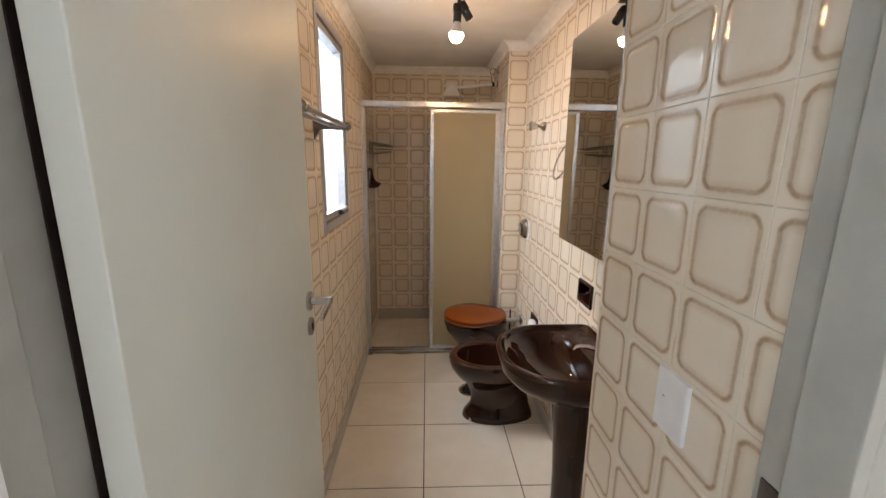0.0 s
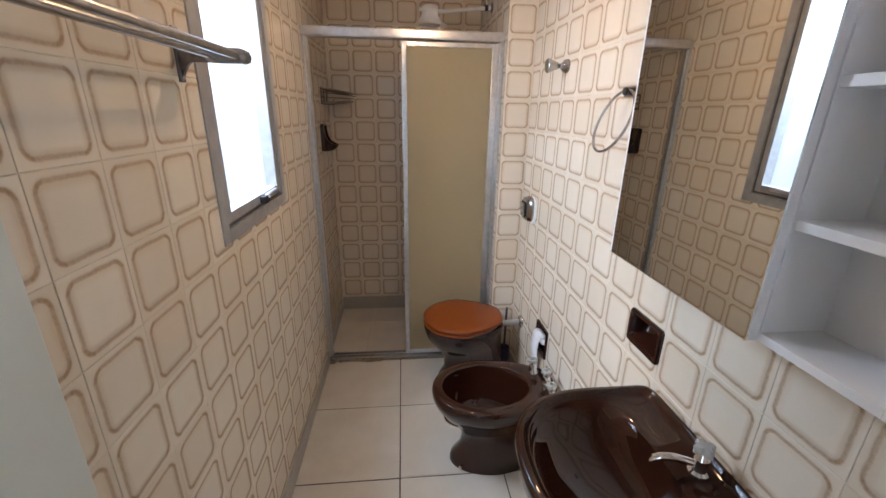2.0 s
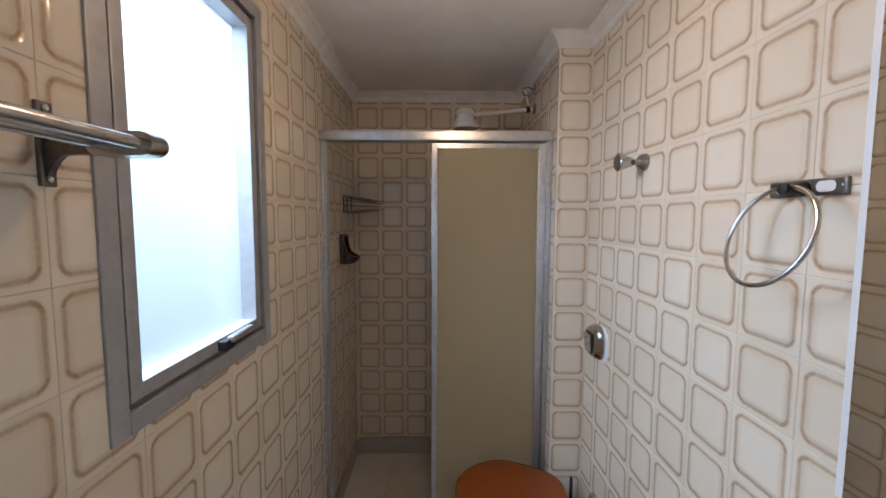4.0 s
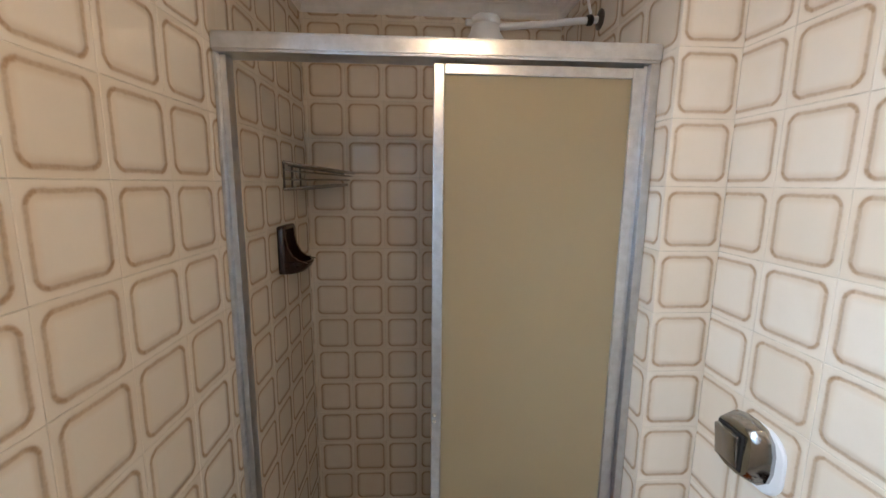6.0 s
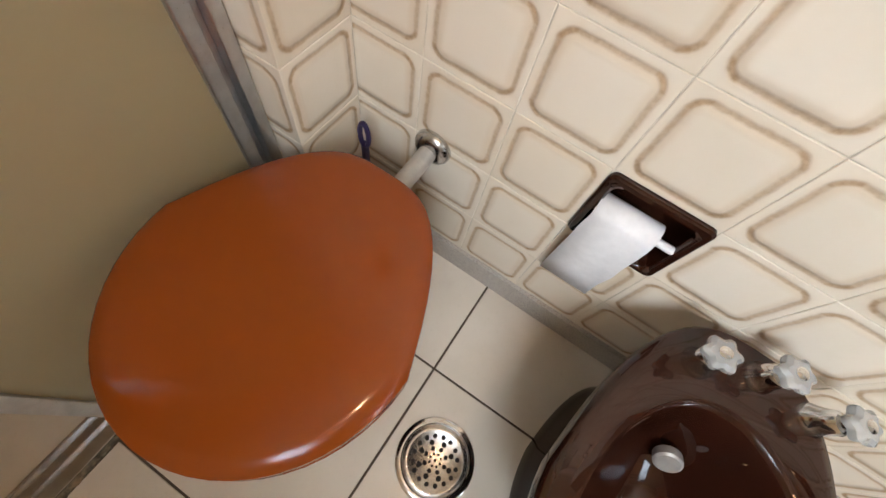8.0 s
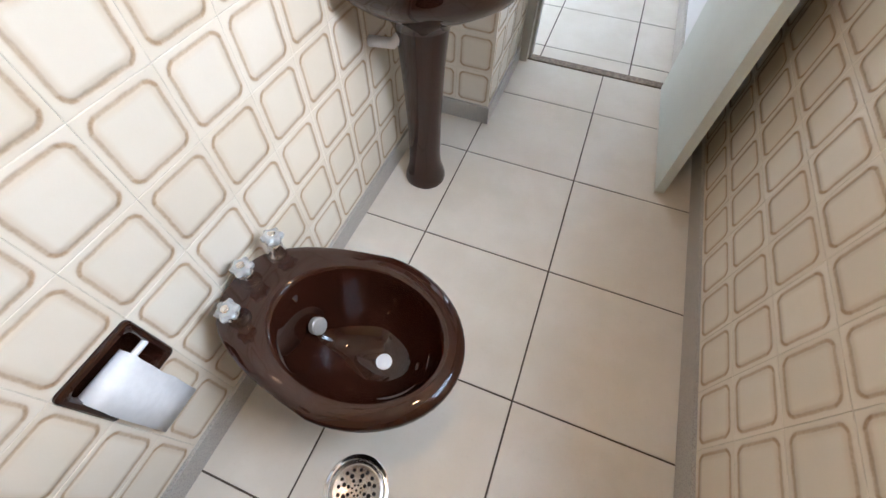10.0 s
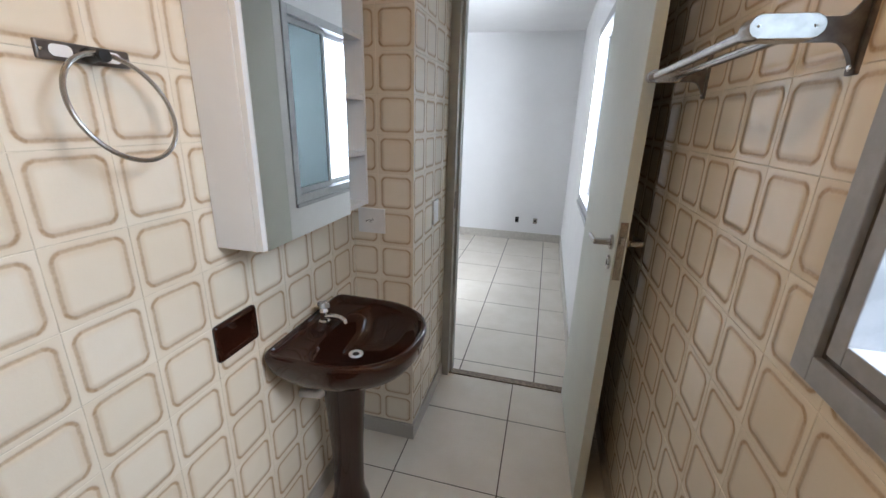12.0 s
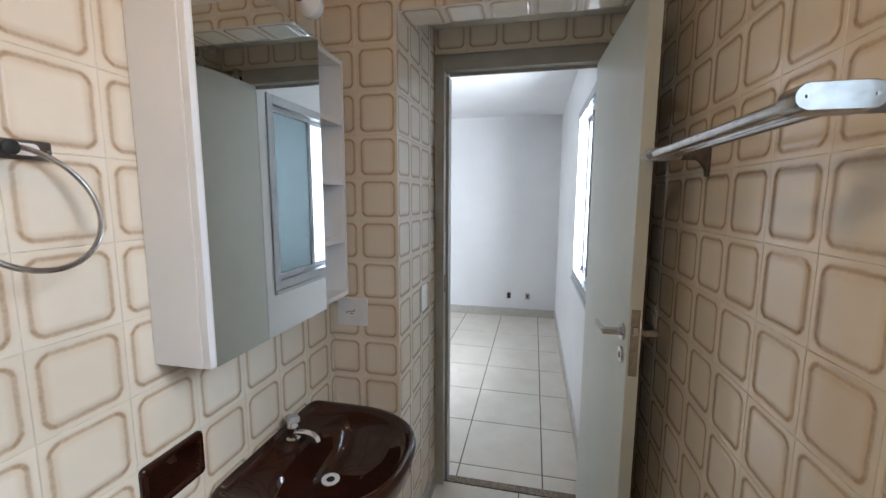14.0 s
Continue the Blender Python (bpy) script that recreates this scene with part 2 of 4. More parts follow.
def tube(bm, points, radius, count=10, closed=False):
    points = [Vector(p) for p in points]
    total = len(points)
    rings, side = [], None
    for k, p in enumerate(points):
        if closed:
            ahead = points[(k + 1) % total] - points[k - 1]
        else:
            ahead = points[min(k + 1, total - 1)] - points[max(k - 1, 0)]
        ahead.normalize()
        side = (side - side.dot(ahead) * ahead).normalized() if side else ahead.orthogonal().normalized()
        up = ahead.cross(side)
        rings.append([p + radius * (math.cos(a) * side + math.sin(a) * up) for a in (2 * math.pi * j / count for j in range(count))])
    if closed:
        rows = [[bm.verts.new(q) for q in ring] for ring in rings]
        for k in range(total):
            lo, hi = rows[k], rows[(k + 1) % total]
            for j in range(count):
                bm.faces.new((lo[j], lo[(j + 1) % count], hi[(j + 1) % count], hi[j]))
        return bm
    return loft(bm, rings)


def egg(cx, cy, front, back, half, z, square=2.0, taper=0.0, count=56, nose=2.0):
    """An outline whose front points to -x: an ellipse in front, squarer and narrower behind."""
    out = []
    for k in range(count):
        a = 2 * math.pi * k / count
        c, s = math.cos(a), math.sin(a)
        if c >= 0:
            out.append(Vector((cx - front * c ** (2 / nose), cy + half * math.copysign(abs(s) ** (2 / nose), s), z)))
        else:
            f = abs(c) ** (2 / square)
            lateral = half * math.copysign(abs(s) ** (2 / square), s) * (1 - taper * f)
            out.append(Vector((cx + back * f, cy + lateral, z)))
    return out


def subtract(rects, hole):
    """Rectangles (u0, v0, u1, v1) less a hole."""
    out = []
    hu0, hv0, hu1, hv1 = hole
    for u0, v0, u1, v1 in rects:
        if hu1 <= u0 or hu0 >= u1 or hv1 <= v0 or hv0 >= v1:
            out.append((u0, v0, u1, v1))
            continue
        a, b = max(u0, hu0), min(u1, hu1)
        if u0 < hu0:
            out.append((u0, v0, hu0, v1))
        if hu1 < u1:
            out.append((hu1, v0, u1, v1))
        if v0 < hv0:
            out.append((a, v0, b, hv0))
        if hv1 < v1:
            out.append((a, hv1, b, v1))
    return out


def slab(name, axis, front, back, rect, holes, material, label, category="wall", deep=None):
    """A wall across x or y, between the planes front and back, with openings through it, or deep into it where deep is given."""
    bm = bmesh.new()
    rects = [rect]
    for h in holes:
        rects = subtract(rects, h)
    mid = deep if deep is not None else back
    pieces = [(r, front, mid) for r in rects] + ([(rect, mid, back)] if deep is not None else [])
    for (u0, v0, u1, v1), p, q in pieces:
        if axis == "x":
            box(bm, (p, u0, v0), (q, u1, v1))
        else:
            box(bm, (u0, p, v0), (u1, q, v1))
    return tagged(part(name, bm, material, angle=0), label, category, kind="structure")


PIECES = {}


def tile_mesh(u0, v0, u1, v1, thick, material, soft=.0012):
    key = (round(u0, 4), round(v0, 4), round(u1, 4), round(v1, 4), thick, material.name)
    if key not in PIECES:
        soft = min(soft, (u1 - u0) / 4, (v1 - v0) / 4)
        bm = bmesh.new()
        rect = lambda i, z: [Vector((u0 + i, v0 + i, z)), Vector((u1 - i, v0 + i, z)), Vector((u1 - i, v1 - i, z)), Vector((u0 + i, v1 - i, z))]
        loft(bm, [rect(0, -thick), rect(0, -soft), rect(soft * .35, -soft * .3), rect(soft, 0)], (False, True))
        me = bpy.data.meshes.new("tile")
        bm.to_mesh(me)
        bm.free()
        me.materials.append(material)
        PIECES[key] = me
    return PIECES[key]


def tiling(parent, origin, u, v, rect, first, pitch, holes=(), gap=.0012, thick=.005, material=None, jitter=.0004, rng=random.Random(4)):
    """Lays tiles as single pieces over rect of the plane through origin, along u and v, in rows that pass through first."""
    material = material or TILE
    u, v, origin = Vector(u), Vector(v), Vector(origin)
    n = u.cross(v)
    i0, i1 = math.floor((rect[0] - first[0]) / pitch + 1e-6), math.ceil((rect[2] - first[0]) / pitch - 1e-6)
    j0, j1 = math.floor((rect[1] - first[1]) / pitch + 1e-6), math.ceil((rect[3] - first[1]) / pitch - 1e-6)
    for i in range(i0, i1):
        for j in range(j0, j1):
            cu, cv = first[0] + (i + .5) * pitch, first[1] + (j + .5) * pitch
            h = pitch / 2 - gap / 2
            rects = [(max(cu - h, rect[0]), max(cv - h, rect[1]), min(cu + h, rect[2]), min(cv + h, rect[3]))]
            for hole in holes:
                rects = subtract(rects, hole)
            for a, b, c, d in rects:
                if c - a < .004 or d - b < .004:
                    continue
                ob = new("tile", tile_mesh(a - cu, b - cv, c - cu, d - cv, thick, material))
                tip = Euler((rng.uniform(-1, 1) * .0022, rng.uniform(-1, 1) * .0022, 0)).to_matrix()
                turn = Matrix((u, v, n)).transposed() @ tip
                ob.matrix_world = Matrix.Translation(origin + u * cu + v * cv + n * rng.uniform(-1, 1) * jitter) @ turn.to_4x4()
                ob.parent = parent


# ---------------------------------------------------------------- the place in numbers
XL = .012          # left wall
W = 1.174          # right wall
YP = .94           # face of the pillar beside the door
XP = .908          # door-side face of the pillar
YC = 2.905         # face of the column beside the shower
XC = 1.030         # shower side of the column
YB = 3.70          # back of the shower
H = 2.287          # ceiling
LZ = 2.139         # underside of the lintel beam
YL = .805          # back of the lintel beam
ZF = 2.173         # top of the door frame
Z0, T = .085, .15  # first row of wall tiles, their pitch
WIN = (1.812, 1.160, 2.413, 2.130)
HOLE = (1.832, 1.180, 2.393, 2.110)
DISH = (1.58, .880, 1.73, .985)
PAPER_BOX = (2.33, .385, 2.48, .535)
BX, BY = .135, -2.80   # bedroom: window wall, far wall
BWIN = (-.70, .985, .20, 2.075)

# ---------------------------------------------------------------- structure
floor = tagged(boxed("floor", (-.2, .345, -.12), (1.4, 3.9, -.0025), FLOOR_GROUT, bevel=0), "cream ceramic bathroom floor tiles with dark joints", "floor", kind="structure")
bedroom_floor = tagged(boxed("floor_bedroom", (-.3, -3.0, -.12), (3.2, .345, -.0025), FLOOR_GROUT, bevel=0), "pale ceramic bedroom floor tiles with thin joints", "floor", kind="structure")

wall_left = slab("wall_left", "x", XL - .0015, -.16, (.30, -.1, 3.0, 2.45), [HOLE], GROUT, "cream tiled outer wall with brown rounded outlines")
wall_shower = slab("wall_shower", "x", -.0015, -.16, (3.0, -.1, 3.9, 2.45), [], GROUT, "cream tiled outer wall beside the shower")
wall_right = slab("wall_right", "x", W + .0015, W + .2, (YP, -.1, 3.9, 2.45), [(DISH[0] + .008, DISH[1] + .008, DISH[2] - .008, DISH[3] - .008), (PAPER_BOX[0] + .008, PAPER_BOX[1] + .008, PAPER_BOX[2] - .008, PAPER_BOX[3] - .008)], GROUT, "cream tiled wall with brown rounded outlines", deep=W + .09)
wall_back = slab("wall_back", "y", YB + .0015, YB + .2, (-.0015, -.1, W + .0015, 2.45), [], GROUT, "cream tiled back wall of the shower")
wall_column = tagged(boxed("wall_column", (XC + .0015, YC + .0015, -.1), (W + .0015, YB + .0015, 2.40), GROUT, bevel=0), "tiled column beside the shower screen", "wall", kind="structure")
wall_pillar = tagged(boxed("wall_pillar", (XP + .0015, .345, -.1), (W + .2, YP - .0015, 2.40), GROUT, bevel=0), "tiled pillar beside the doorway", "wall", kind="structure")
wall_lintel = tagged(boxed("wall_lintel", (-.0015, YL + .0015, LZ + .0015), (XP + .0015, YP - .0015, 2.43), GROUT, bevel=0), "tiled lintel beam before the doorway", "wall", kind="structure")
wall_over_door = tagged(boxed("wall_over_door", (-.0015, .345, ZF + .001), (XP + .0015, .3965, 2.44), GROUT, bevel=0), "tiled strip of wall above the door frame", "wall", kind="structure")
wall_jamb = tagged(boxed("wall_jamb", (-.005, .345, -.1), (.100, .42, LZ + .005), WHITE_WALL, bevel=0), "plastered stub of wall behind the door hinges", "wall", kind="structure")
ceiling = tagged(boxed("ceiling", (-.1, .36, H), (W + .1, 3.85, H + .12), CEILING, bevel=0), "off-white painted bathroom ceiling", "ceiling", kind="structure")

wall_bed_left = slab("wall_bedroom_window", "x", BX, BX - .16, (BY - .2, -.1, .30, 2.62), [BWIN], WHITE_WALL, "white painted bedroom wall with a window")
wall_bed_far = slab("wall_bedroom_far", "y", BY, BY - .15, (BX - .2, -.1, 3.2, 2.62), [], WHITE_WALL, "white painted far wall of the bedroom")
wall_bed_right = slab("wall_bedroom_right", "x", 3.0, 3.15, (BY - .2, -.1, .30, 2.62), [], WHITE_WALL, "white painted side wall of the bedroom")
wall_bed_near = slab("wall_bedroom_near", "y", .300, .344, (BX, -.1, 3.15, 2.62), [(BX - .1, -.2, .905, LZ)], WHITE_WALL, "white painted bedroom wall round the bathroom door")
ceiling_bed = tagged(boxed("ceiling_bedroom", (BX - .2, BY - .2, 2.50), (3.2, .32, 2.62), WHITE_WALL, bevel=0), "white painted bedroom ceiling", "ceiling", kind="structure")


def sweep_trim(path, profile, name, material, label):
    """A moulding along a closed path of (x, y) corners, room on the left; profile rows are (inward, z)."""
    bm = bmesh.new()
    rings = []
    n = len(path)
    for k in range(n):
        p, q, r = Vector(path[k - 1]), Vector(path[k]), Vector(path[(k + 1) % n])
        a, b = (q - p).normalized(), (r - q).normalized()
        na, nb = Vector((-a.y, a.x)), Vector((-b.y, b.x))
        m = (na + nb) / (1 + na.dot(nb))
        rings.append([Vector((q.x + m.x * d, q.y + m.y * d, z)) for d, z in profile])
    rows = [[bm.verts.new(p) for p in ring] for ring in rings]
    c = len(profile)
    for k in range(n):
        lo, hi = rows[k], rows[(k + 1) % n]
        for j in range(c):
            bm.faces.new((lo[j], lo[(j + 1) % c], hi[(j + 1) % c], hi[j]))
    return tagged(part(name, bm, material, angle=25), label, "moulding", kind="structure")


ROOM = [(XL, YP), (W, YP), (W, YC), (XC, YC), (XC, YB), (0, YB), (0, 3.0), (XL, 3.0)]
sweep_trim(ROOM, [(-.004, H - .055), (.005, H - .055), (.008, H - .050), (.010, H - .047), (.012, H - .036), (.020, H - .026), (.030, H - .019), (.034, H - .014), (.039, H - .013), (.043, H - .008), (.050, H - .006), (.050, H + .004), (-.004, H + .004)],
           "trim", PLASTER, "white plaster cornice under the ceiling")

# ---------------------------------------------------------------- baseboards
def baseboard(a, b, h=.083, material=None, label="grey granite skirting strip at the foot of the tiles"):
    return tagged(boxed("baseboard", (*a, 0.0), (*b, h), material or GRANITE, bevel=.0015), label, "skirting", kind="structure")


baseboard((XL - .004, .425), (XL + .009, 2.955))
baseboard((-.004, 3.045), (.009, YB))
baseboard((W - .009, YP + .009), (W + .004, YC - .009))
baseboard((XP - .004, YP - .004), (W + .004, YP + .009))
baseboard((XP - .009, .402), (XP + .004, YP + .009))
baseboard((XC - .004, YC - .009), (W - .009, YC + .004))
baseboard((.009, YB - .009), (XC - .009, YB + .004), h=.105)
baseboard((XC - .009, 3.045), (XC + .004, YB - .009))
baseboard((BX, BY), (3.0, BY + .012), .105, BED_SKIRT, "pale stone skirting in the bedroom")
baseboard((BX, BY + .012), (BX + .012, .298), .105, BED_SKIRT, "pale stone skirting in the bedroom")

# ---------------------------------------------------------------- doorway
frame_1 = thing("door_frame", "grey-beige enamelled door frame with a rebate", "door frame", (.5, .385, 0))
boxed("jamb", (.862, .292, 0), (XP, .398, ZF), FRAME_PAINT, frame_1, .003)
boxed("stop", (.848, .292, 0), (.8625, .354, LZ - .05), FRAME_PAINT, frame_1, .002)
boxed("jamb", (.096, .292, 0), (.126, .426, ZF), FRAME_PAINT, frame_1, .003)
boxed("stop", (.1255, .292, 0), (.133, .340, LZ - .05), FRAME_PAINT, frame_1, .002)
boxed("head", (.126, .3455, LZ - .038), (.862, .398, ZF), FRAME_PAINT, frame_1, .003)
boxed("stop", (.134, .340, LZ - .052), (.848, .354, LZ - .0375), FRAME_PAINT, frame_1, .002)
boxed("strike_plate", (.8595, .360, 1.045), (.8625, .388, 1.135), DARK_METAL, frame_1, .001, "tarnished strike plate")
# Added strip on the jamb: paints the unlit gap beside the open leaf.
boxed("rebate_shade", (.1262, .386, .02), (.1285, .416, LZ - .001), GAP_SHADE, frame_1, .0005, "dark strip standing in for the shade in the hinge gap")
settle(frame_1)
threshold = tagged(boxed("threshold", (.134, .318, -.004), (.862, .366, .006), WORN_WOOD, bevel=.002), "worn brown threshold strip under the door", "threshold", kind="structure")

# the open door: hinge edge at A, free edge at B
A, B = Vector((.186, .372, 0)), Vector((.158, 1.092, 0))
along = (B - A).normalized()
out = Vector((along.y, -along.x, 0))
leaf_m = Matrix((( along.x, out.x, 0, A.x), (along.y, out.y, 0, A.y), (0, 0, 1, 0), (0, 0, 0, 1)))
wide = (B - A).length
door = thing("door_1", "off-white painted flush door standing open against the tiles", "door", (.17, .73, 0), "structure")


def on_door(name, bm, material, parent, label=""):
    bmesh.ops.transform(bm, matrix=leaf_m, verts=bm.verts)
    return part(name, bm, material, parent, label)


leaf = on_door("leaf", box(bmesh.new(), (0, -.036, .008), (wide, 0, 2.098), .002), DOOR_PAINT, door)
on_door("lock_plate", box(bmesh.new(), (wide - .001, -.030, 1.00), (wide + .0015, -.006, 1.20), .0005), STEEL, door, "steel lock plate in the door's edge")
on_door("latch", box(bmesh.new(), (wide, -.024, 1.125), (wide + .010, -.012, 1.150), .002), CHROME, door, "chrome latch")
for hz in (.25, 1.05, 1.85):
    on_door("hinge", lathe(bmesh.new(), (-.004, -.036, hz), (0, 0, 1), [(.006, 0), (.006, .09)], 12), STEEL, door, "steel hinge")


def door_handle(side):
    """A round rosette, a square neck and a flat lever; the same on both faces."""
    s = 1 if side > 0 else -1
    y0 = 0 if s > 0 else -.036
    lx, lz = wide - .052, 1.118
    bm = lathe(bmesh.new(), (lx, y0, lz), (0, s, 0), [(.026, 0), (.026, .006), (.023, .009), (.012, .0095), (.011, .022)], 28)
    handle = on_door("handle", bm, SATIN, door, "satin chrome lever handle")
    bm = box(bmesh.new(), (lx - .010, y0 + s * .020, lz - .009), (lx + .012, y0 + s * .062, lz + .009), .002)
    on_door("neck", bm, SATIN, handle)
    bm = box(bmesh.new(), (lx - .110, y0 + s * .054, lz - .0085), (lx + .012, y0 + s * .062, lz + .0085), .0015)
    bmesh.ops.rotate(bm, cent=(lx, y0, lz), matrix=Matrix.Rotation(radians(-3), 3, "Y"), verts=bm.verts)
    on_door("lever", bm, SATIN, handle)
    bm = lathe(bmesh.new(), (lx, y0, lz - .072), (0, s, 0), [(.025, 0), (.025, .005), (.022, .008), (.010, .008), (.009, .003)], 28)
    key = on_door("key_rosette", bm, SATIN, door, "chrome key rosette")
    bm = box(bmesh.new(), (lx - .003, y0 + s * .0015, lz - .084), (lx + .003, y0 + s * .0088, lz - .062))
    on_door("keyhole", bm, DARK, key)


door_handle(1), door_handle(-1)
settle(door)


def rect_ring(bm, x0, x1, outer, inner, bevel=.002):
    """A rectangular frame in a wall across x, made of four bars."""
    (a, b, c, d), (e, f, g, h) = outer, inner
    for p, q in (((a, b), (e, d)), ((g, b), (c, d)), ((e, b), (g, f)), ((e, h), (g, d))):
        box(bm, (x0, *p), (x1, *q), bevel)
    return bm


def inset(r, by):
    return (r[0] + by, r[1] + by, r[2] - by, r[3] - by)


# ---------------------------------------------------------------- bathroom window
window = thing("window_1", "grey aluminium tilting window with bright frosted glass", "window", (0, 2.11, 1.16), "structure")
part("window_frame", rect_ring(bmesh.new(), -.10, XL + .005, WIN, inset(WIN, .040)), GREY_ALU, window)
part("window_bead", rect_ring(bmesh.new(), -.08, XL - .004, inset(WIN, .0405), inset(WIN, .050)), DARK_METAL, window, "dark gasket")
sash = part("sash", rect_ring(bmesh.new(), -.055, XL - .001, inset(WIN, .0505), inset(WIN, .080)), GREY_ALU, window)
pane = boxed("pane", (-.034, WIN[0] + .076, WIN[1] + .076), (-.030, WIN[2] - .076, WIN[3] - .076), FROSTED, window, 0, "frosted glass")
pane.visible_shadow = False
bm = box(bmesh.new(), (.010, 2.13, 1.212), (.032, 2.17, 1.236), .003)
lock = part("latch", bm, BLACK, window, "black window catch")
bm = box(bmesh.new(), (.020, 2.15, 1.226), (.040, 2.262, 1.243), .006)
bmesh.ops.rotate(bm, cent=(.026, 2.15, 1.23), matrix=Matrix.Rotation(radians(1), 3, "X"), verts=bm.verts)
part("catch_lever", bm, ALU, lock, "aluminium catch lever")
settle(window)

# ---------------------------------------------------------------- shower screen
screen = thing("shower_screen", "aluminium shower screen with opaque beige sliding sheets, half open", "shower screen", (.515, 3.0, 0))
bm = box(bmesh.new(), (XL + .001, 2.966, 1.866), (XC - .002, 3.034, 1.910), .003)
box(bm, (XL + .001, 2.962, 1.872), (XC - .002, 2.970, 1.904), .002)
part("header", bm, ALU, screen)
bm = box(bmesh.new(), (XL + .001, 2.968, .030), (.022, 3.032, 1.866), .002)
box(bm, (.022, 2.982, .030), (.036, 3.018, 1.866), .002)
part("side_post", bm, ALU, screen)
bm = box(bmesh.new(), (1.006, 2.968, .030), (XC - .002, 3.032, 1.866), .002)
box(bm, (.996, 2.982, .030), (1.006, 3.018, 1.866), .002)
part("side_post", bm, ALU, screen)
bm = box(bmesh.new(), (XL + .001, 2.966, .000), (XC - .002, 3.034, .016), .002)
track = part("bottom_track", bm, STEEL, screen, "dull steel bottom track")
for y in (2.998, 3.025):
    boxed("track_rib", (XL + .001, y - .003, .0155), (XC - .002, y + .003, .026), STEEL, track, .001)


def sliding_panel(y, x0, x1):
    p = boxed("panel", (x0 + .018, y - .002, .050), (x1 - .018, y + .002, 1.84), ACRYLIC, screen, 0, "opaque beige acrylic sheet")
    for a, b in (((x0, .034), (x0 + .026, 1.858)), ((x1 - .026, .034), (x1, 1.858)), ((x0 + .026, 1.834), (x1 - .026, 1.858)), ((x0 + .026, .034), (x1 - .026, .060))):
        boxed("rail", (a[0], y - .009, a[1]), (b[0], y + .009, b[1]), ALU, p, .0025)
    return p


front = sliding_panel(2.986, .500, .996)
sliding_panel(3.012, .512, 1.000)
for kz in (.966, .984):
    part("screw", lathe(bmesh.new(), (.509, 2.977, kz), (0, -1, 0), [(.005, 0), (.005, .002), (.003, .0045)], 12), CHROME, front, "chrome screw")
settle(screen)
rng = random.Random(11)
bm = bmesh.new()
rings = []
d = .016
for k in range(110):
    x = .004 + k * (XC - .010) / 109
    d = min(.030, max(.006, d + rng.uniform(-.006, .006)))
    h = .006 + rng.random() * .006
    deep = d + (.014 if x < .06 else 0)
    rings.append([Vector((x, 2.967, -.001)), Vector((x, 2.967 - deep, -.001)), Vector((x, 2.967 - deep * .85, .003)), Vector((x, 2.967 - deep * .5, h * .7)), Vector((x, 2.967, h))])
loft(bm, rings)
tagged(part("sealant", bm, GRIME, angle=60), "grimy brown sealant along the shower track", "sealant", kind="structure")

# ---------------------------------------------------------------- electric shower
shower = thing("electric_shower", "white plastic electric shower head on a wall pipe", "shower head", (1.02, 3.33, 2.10))
part("body", lathe(bmesh.new(), (.668, 3.33, 1.995), (0, 0, 1), [(.010, -.003), (.060, 0), (.064, .010), (.060, .030), (.047, .052), (.042, .072), (.046, .078), (.044, .094), (.030, .102), (.005, .104)], 32), WHITE_PLASTIC, shower)
part("pipe", tube(bmesh.new(), [(.700, 3.33, 2.066), (.76, 3.33, 2.070), (1.03, 3.33, 2.098)], .0105, 12), WHITE_PLASTIC, shower)
part("side_knob", lathe(bmesh.new(), (.618, 3.325, 2.075), (-1, 0, 0), [(.010, -.01), (.010, .008), (.007, .012)], 14), WHITE_PLASTIC, shower)
part("collar", lathe(bmesh.new(), (.985, 3.33, 2.0935), (1, 0, .1), [(.013, 0), (.016, .004), (.016, .016), (.012, .020)], 16), BLACK, shower, "black pipe collar")
part("wall_flange", lathe(bmesh.new(), (XC, 3.33, 2.098), (-1, 0, 0), [(.030, -.002), (.030, .004), (.014, .010)], 20), DARK_METAL, shower, "tarnished wall flange")
part("spray_spout", tube(bmesh.new(), [(.705, 3.325, 2.02), (.73, 3.32, 2.012), (.765, 3.315, 1.995)], .005, 8), WHITE_PLASTIC, shower)
settle(shower)
wires = thing("wire_outlet", "open junction hole with loose white wires in the shower", "wire outlet", (XC, 3.35, 2.20))
part("hole", lathe(bmesh.new(), (XC + .004, 3.35, 2.205), (-1, 0, 0), [(.030, -.002), (.030, .002), (.024, .006), (.020, .003)], 20), DARK, wires, "dark hole")
part("wire", tube(bmesh.new(), [(XC, 3.35, 2.205), (.985, 3.345, 2.215), (.965, 3.34, 2.195), (.975, 3.335, 2.17), (.995, 3.335, 2.165)], .003, 8), BLACK, wires)
part("wire", tube(bmesh.new(), [(XC, 3.35, 2.21), (.992, 3.345, 2.222), (.982, 3.34, 2.20), (.990, 3.335, 2.15), (.998, 3.332, 2.115)], .0045, 8), WHITE_PLASTIC, wires, "white wire")
part("terminal", box(bmesh.new(), (.944, 3.332, 2.190), (.970, 3.346, 2.206), .003), WHITE_PLASTIC, wires)
settle(wires)

# ---------------------------------------------------------------- corner basket
basket = thing("corner_basket", "chromed wire corner basket on the shower tiles", "shower basket", (.005, 3.69, 1.555))
def rim_z(top, x):
    return 1.652 - .028 * x / .19 if top else 1.560 + .020 * x / .19


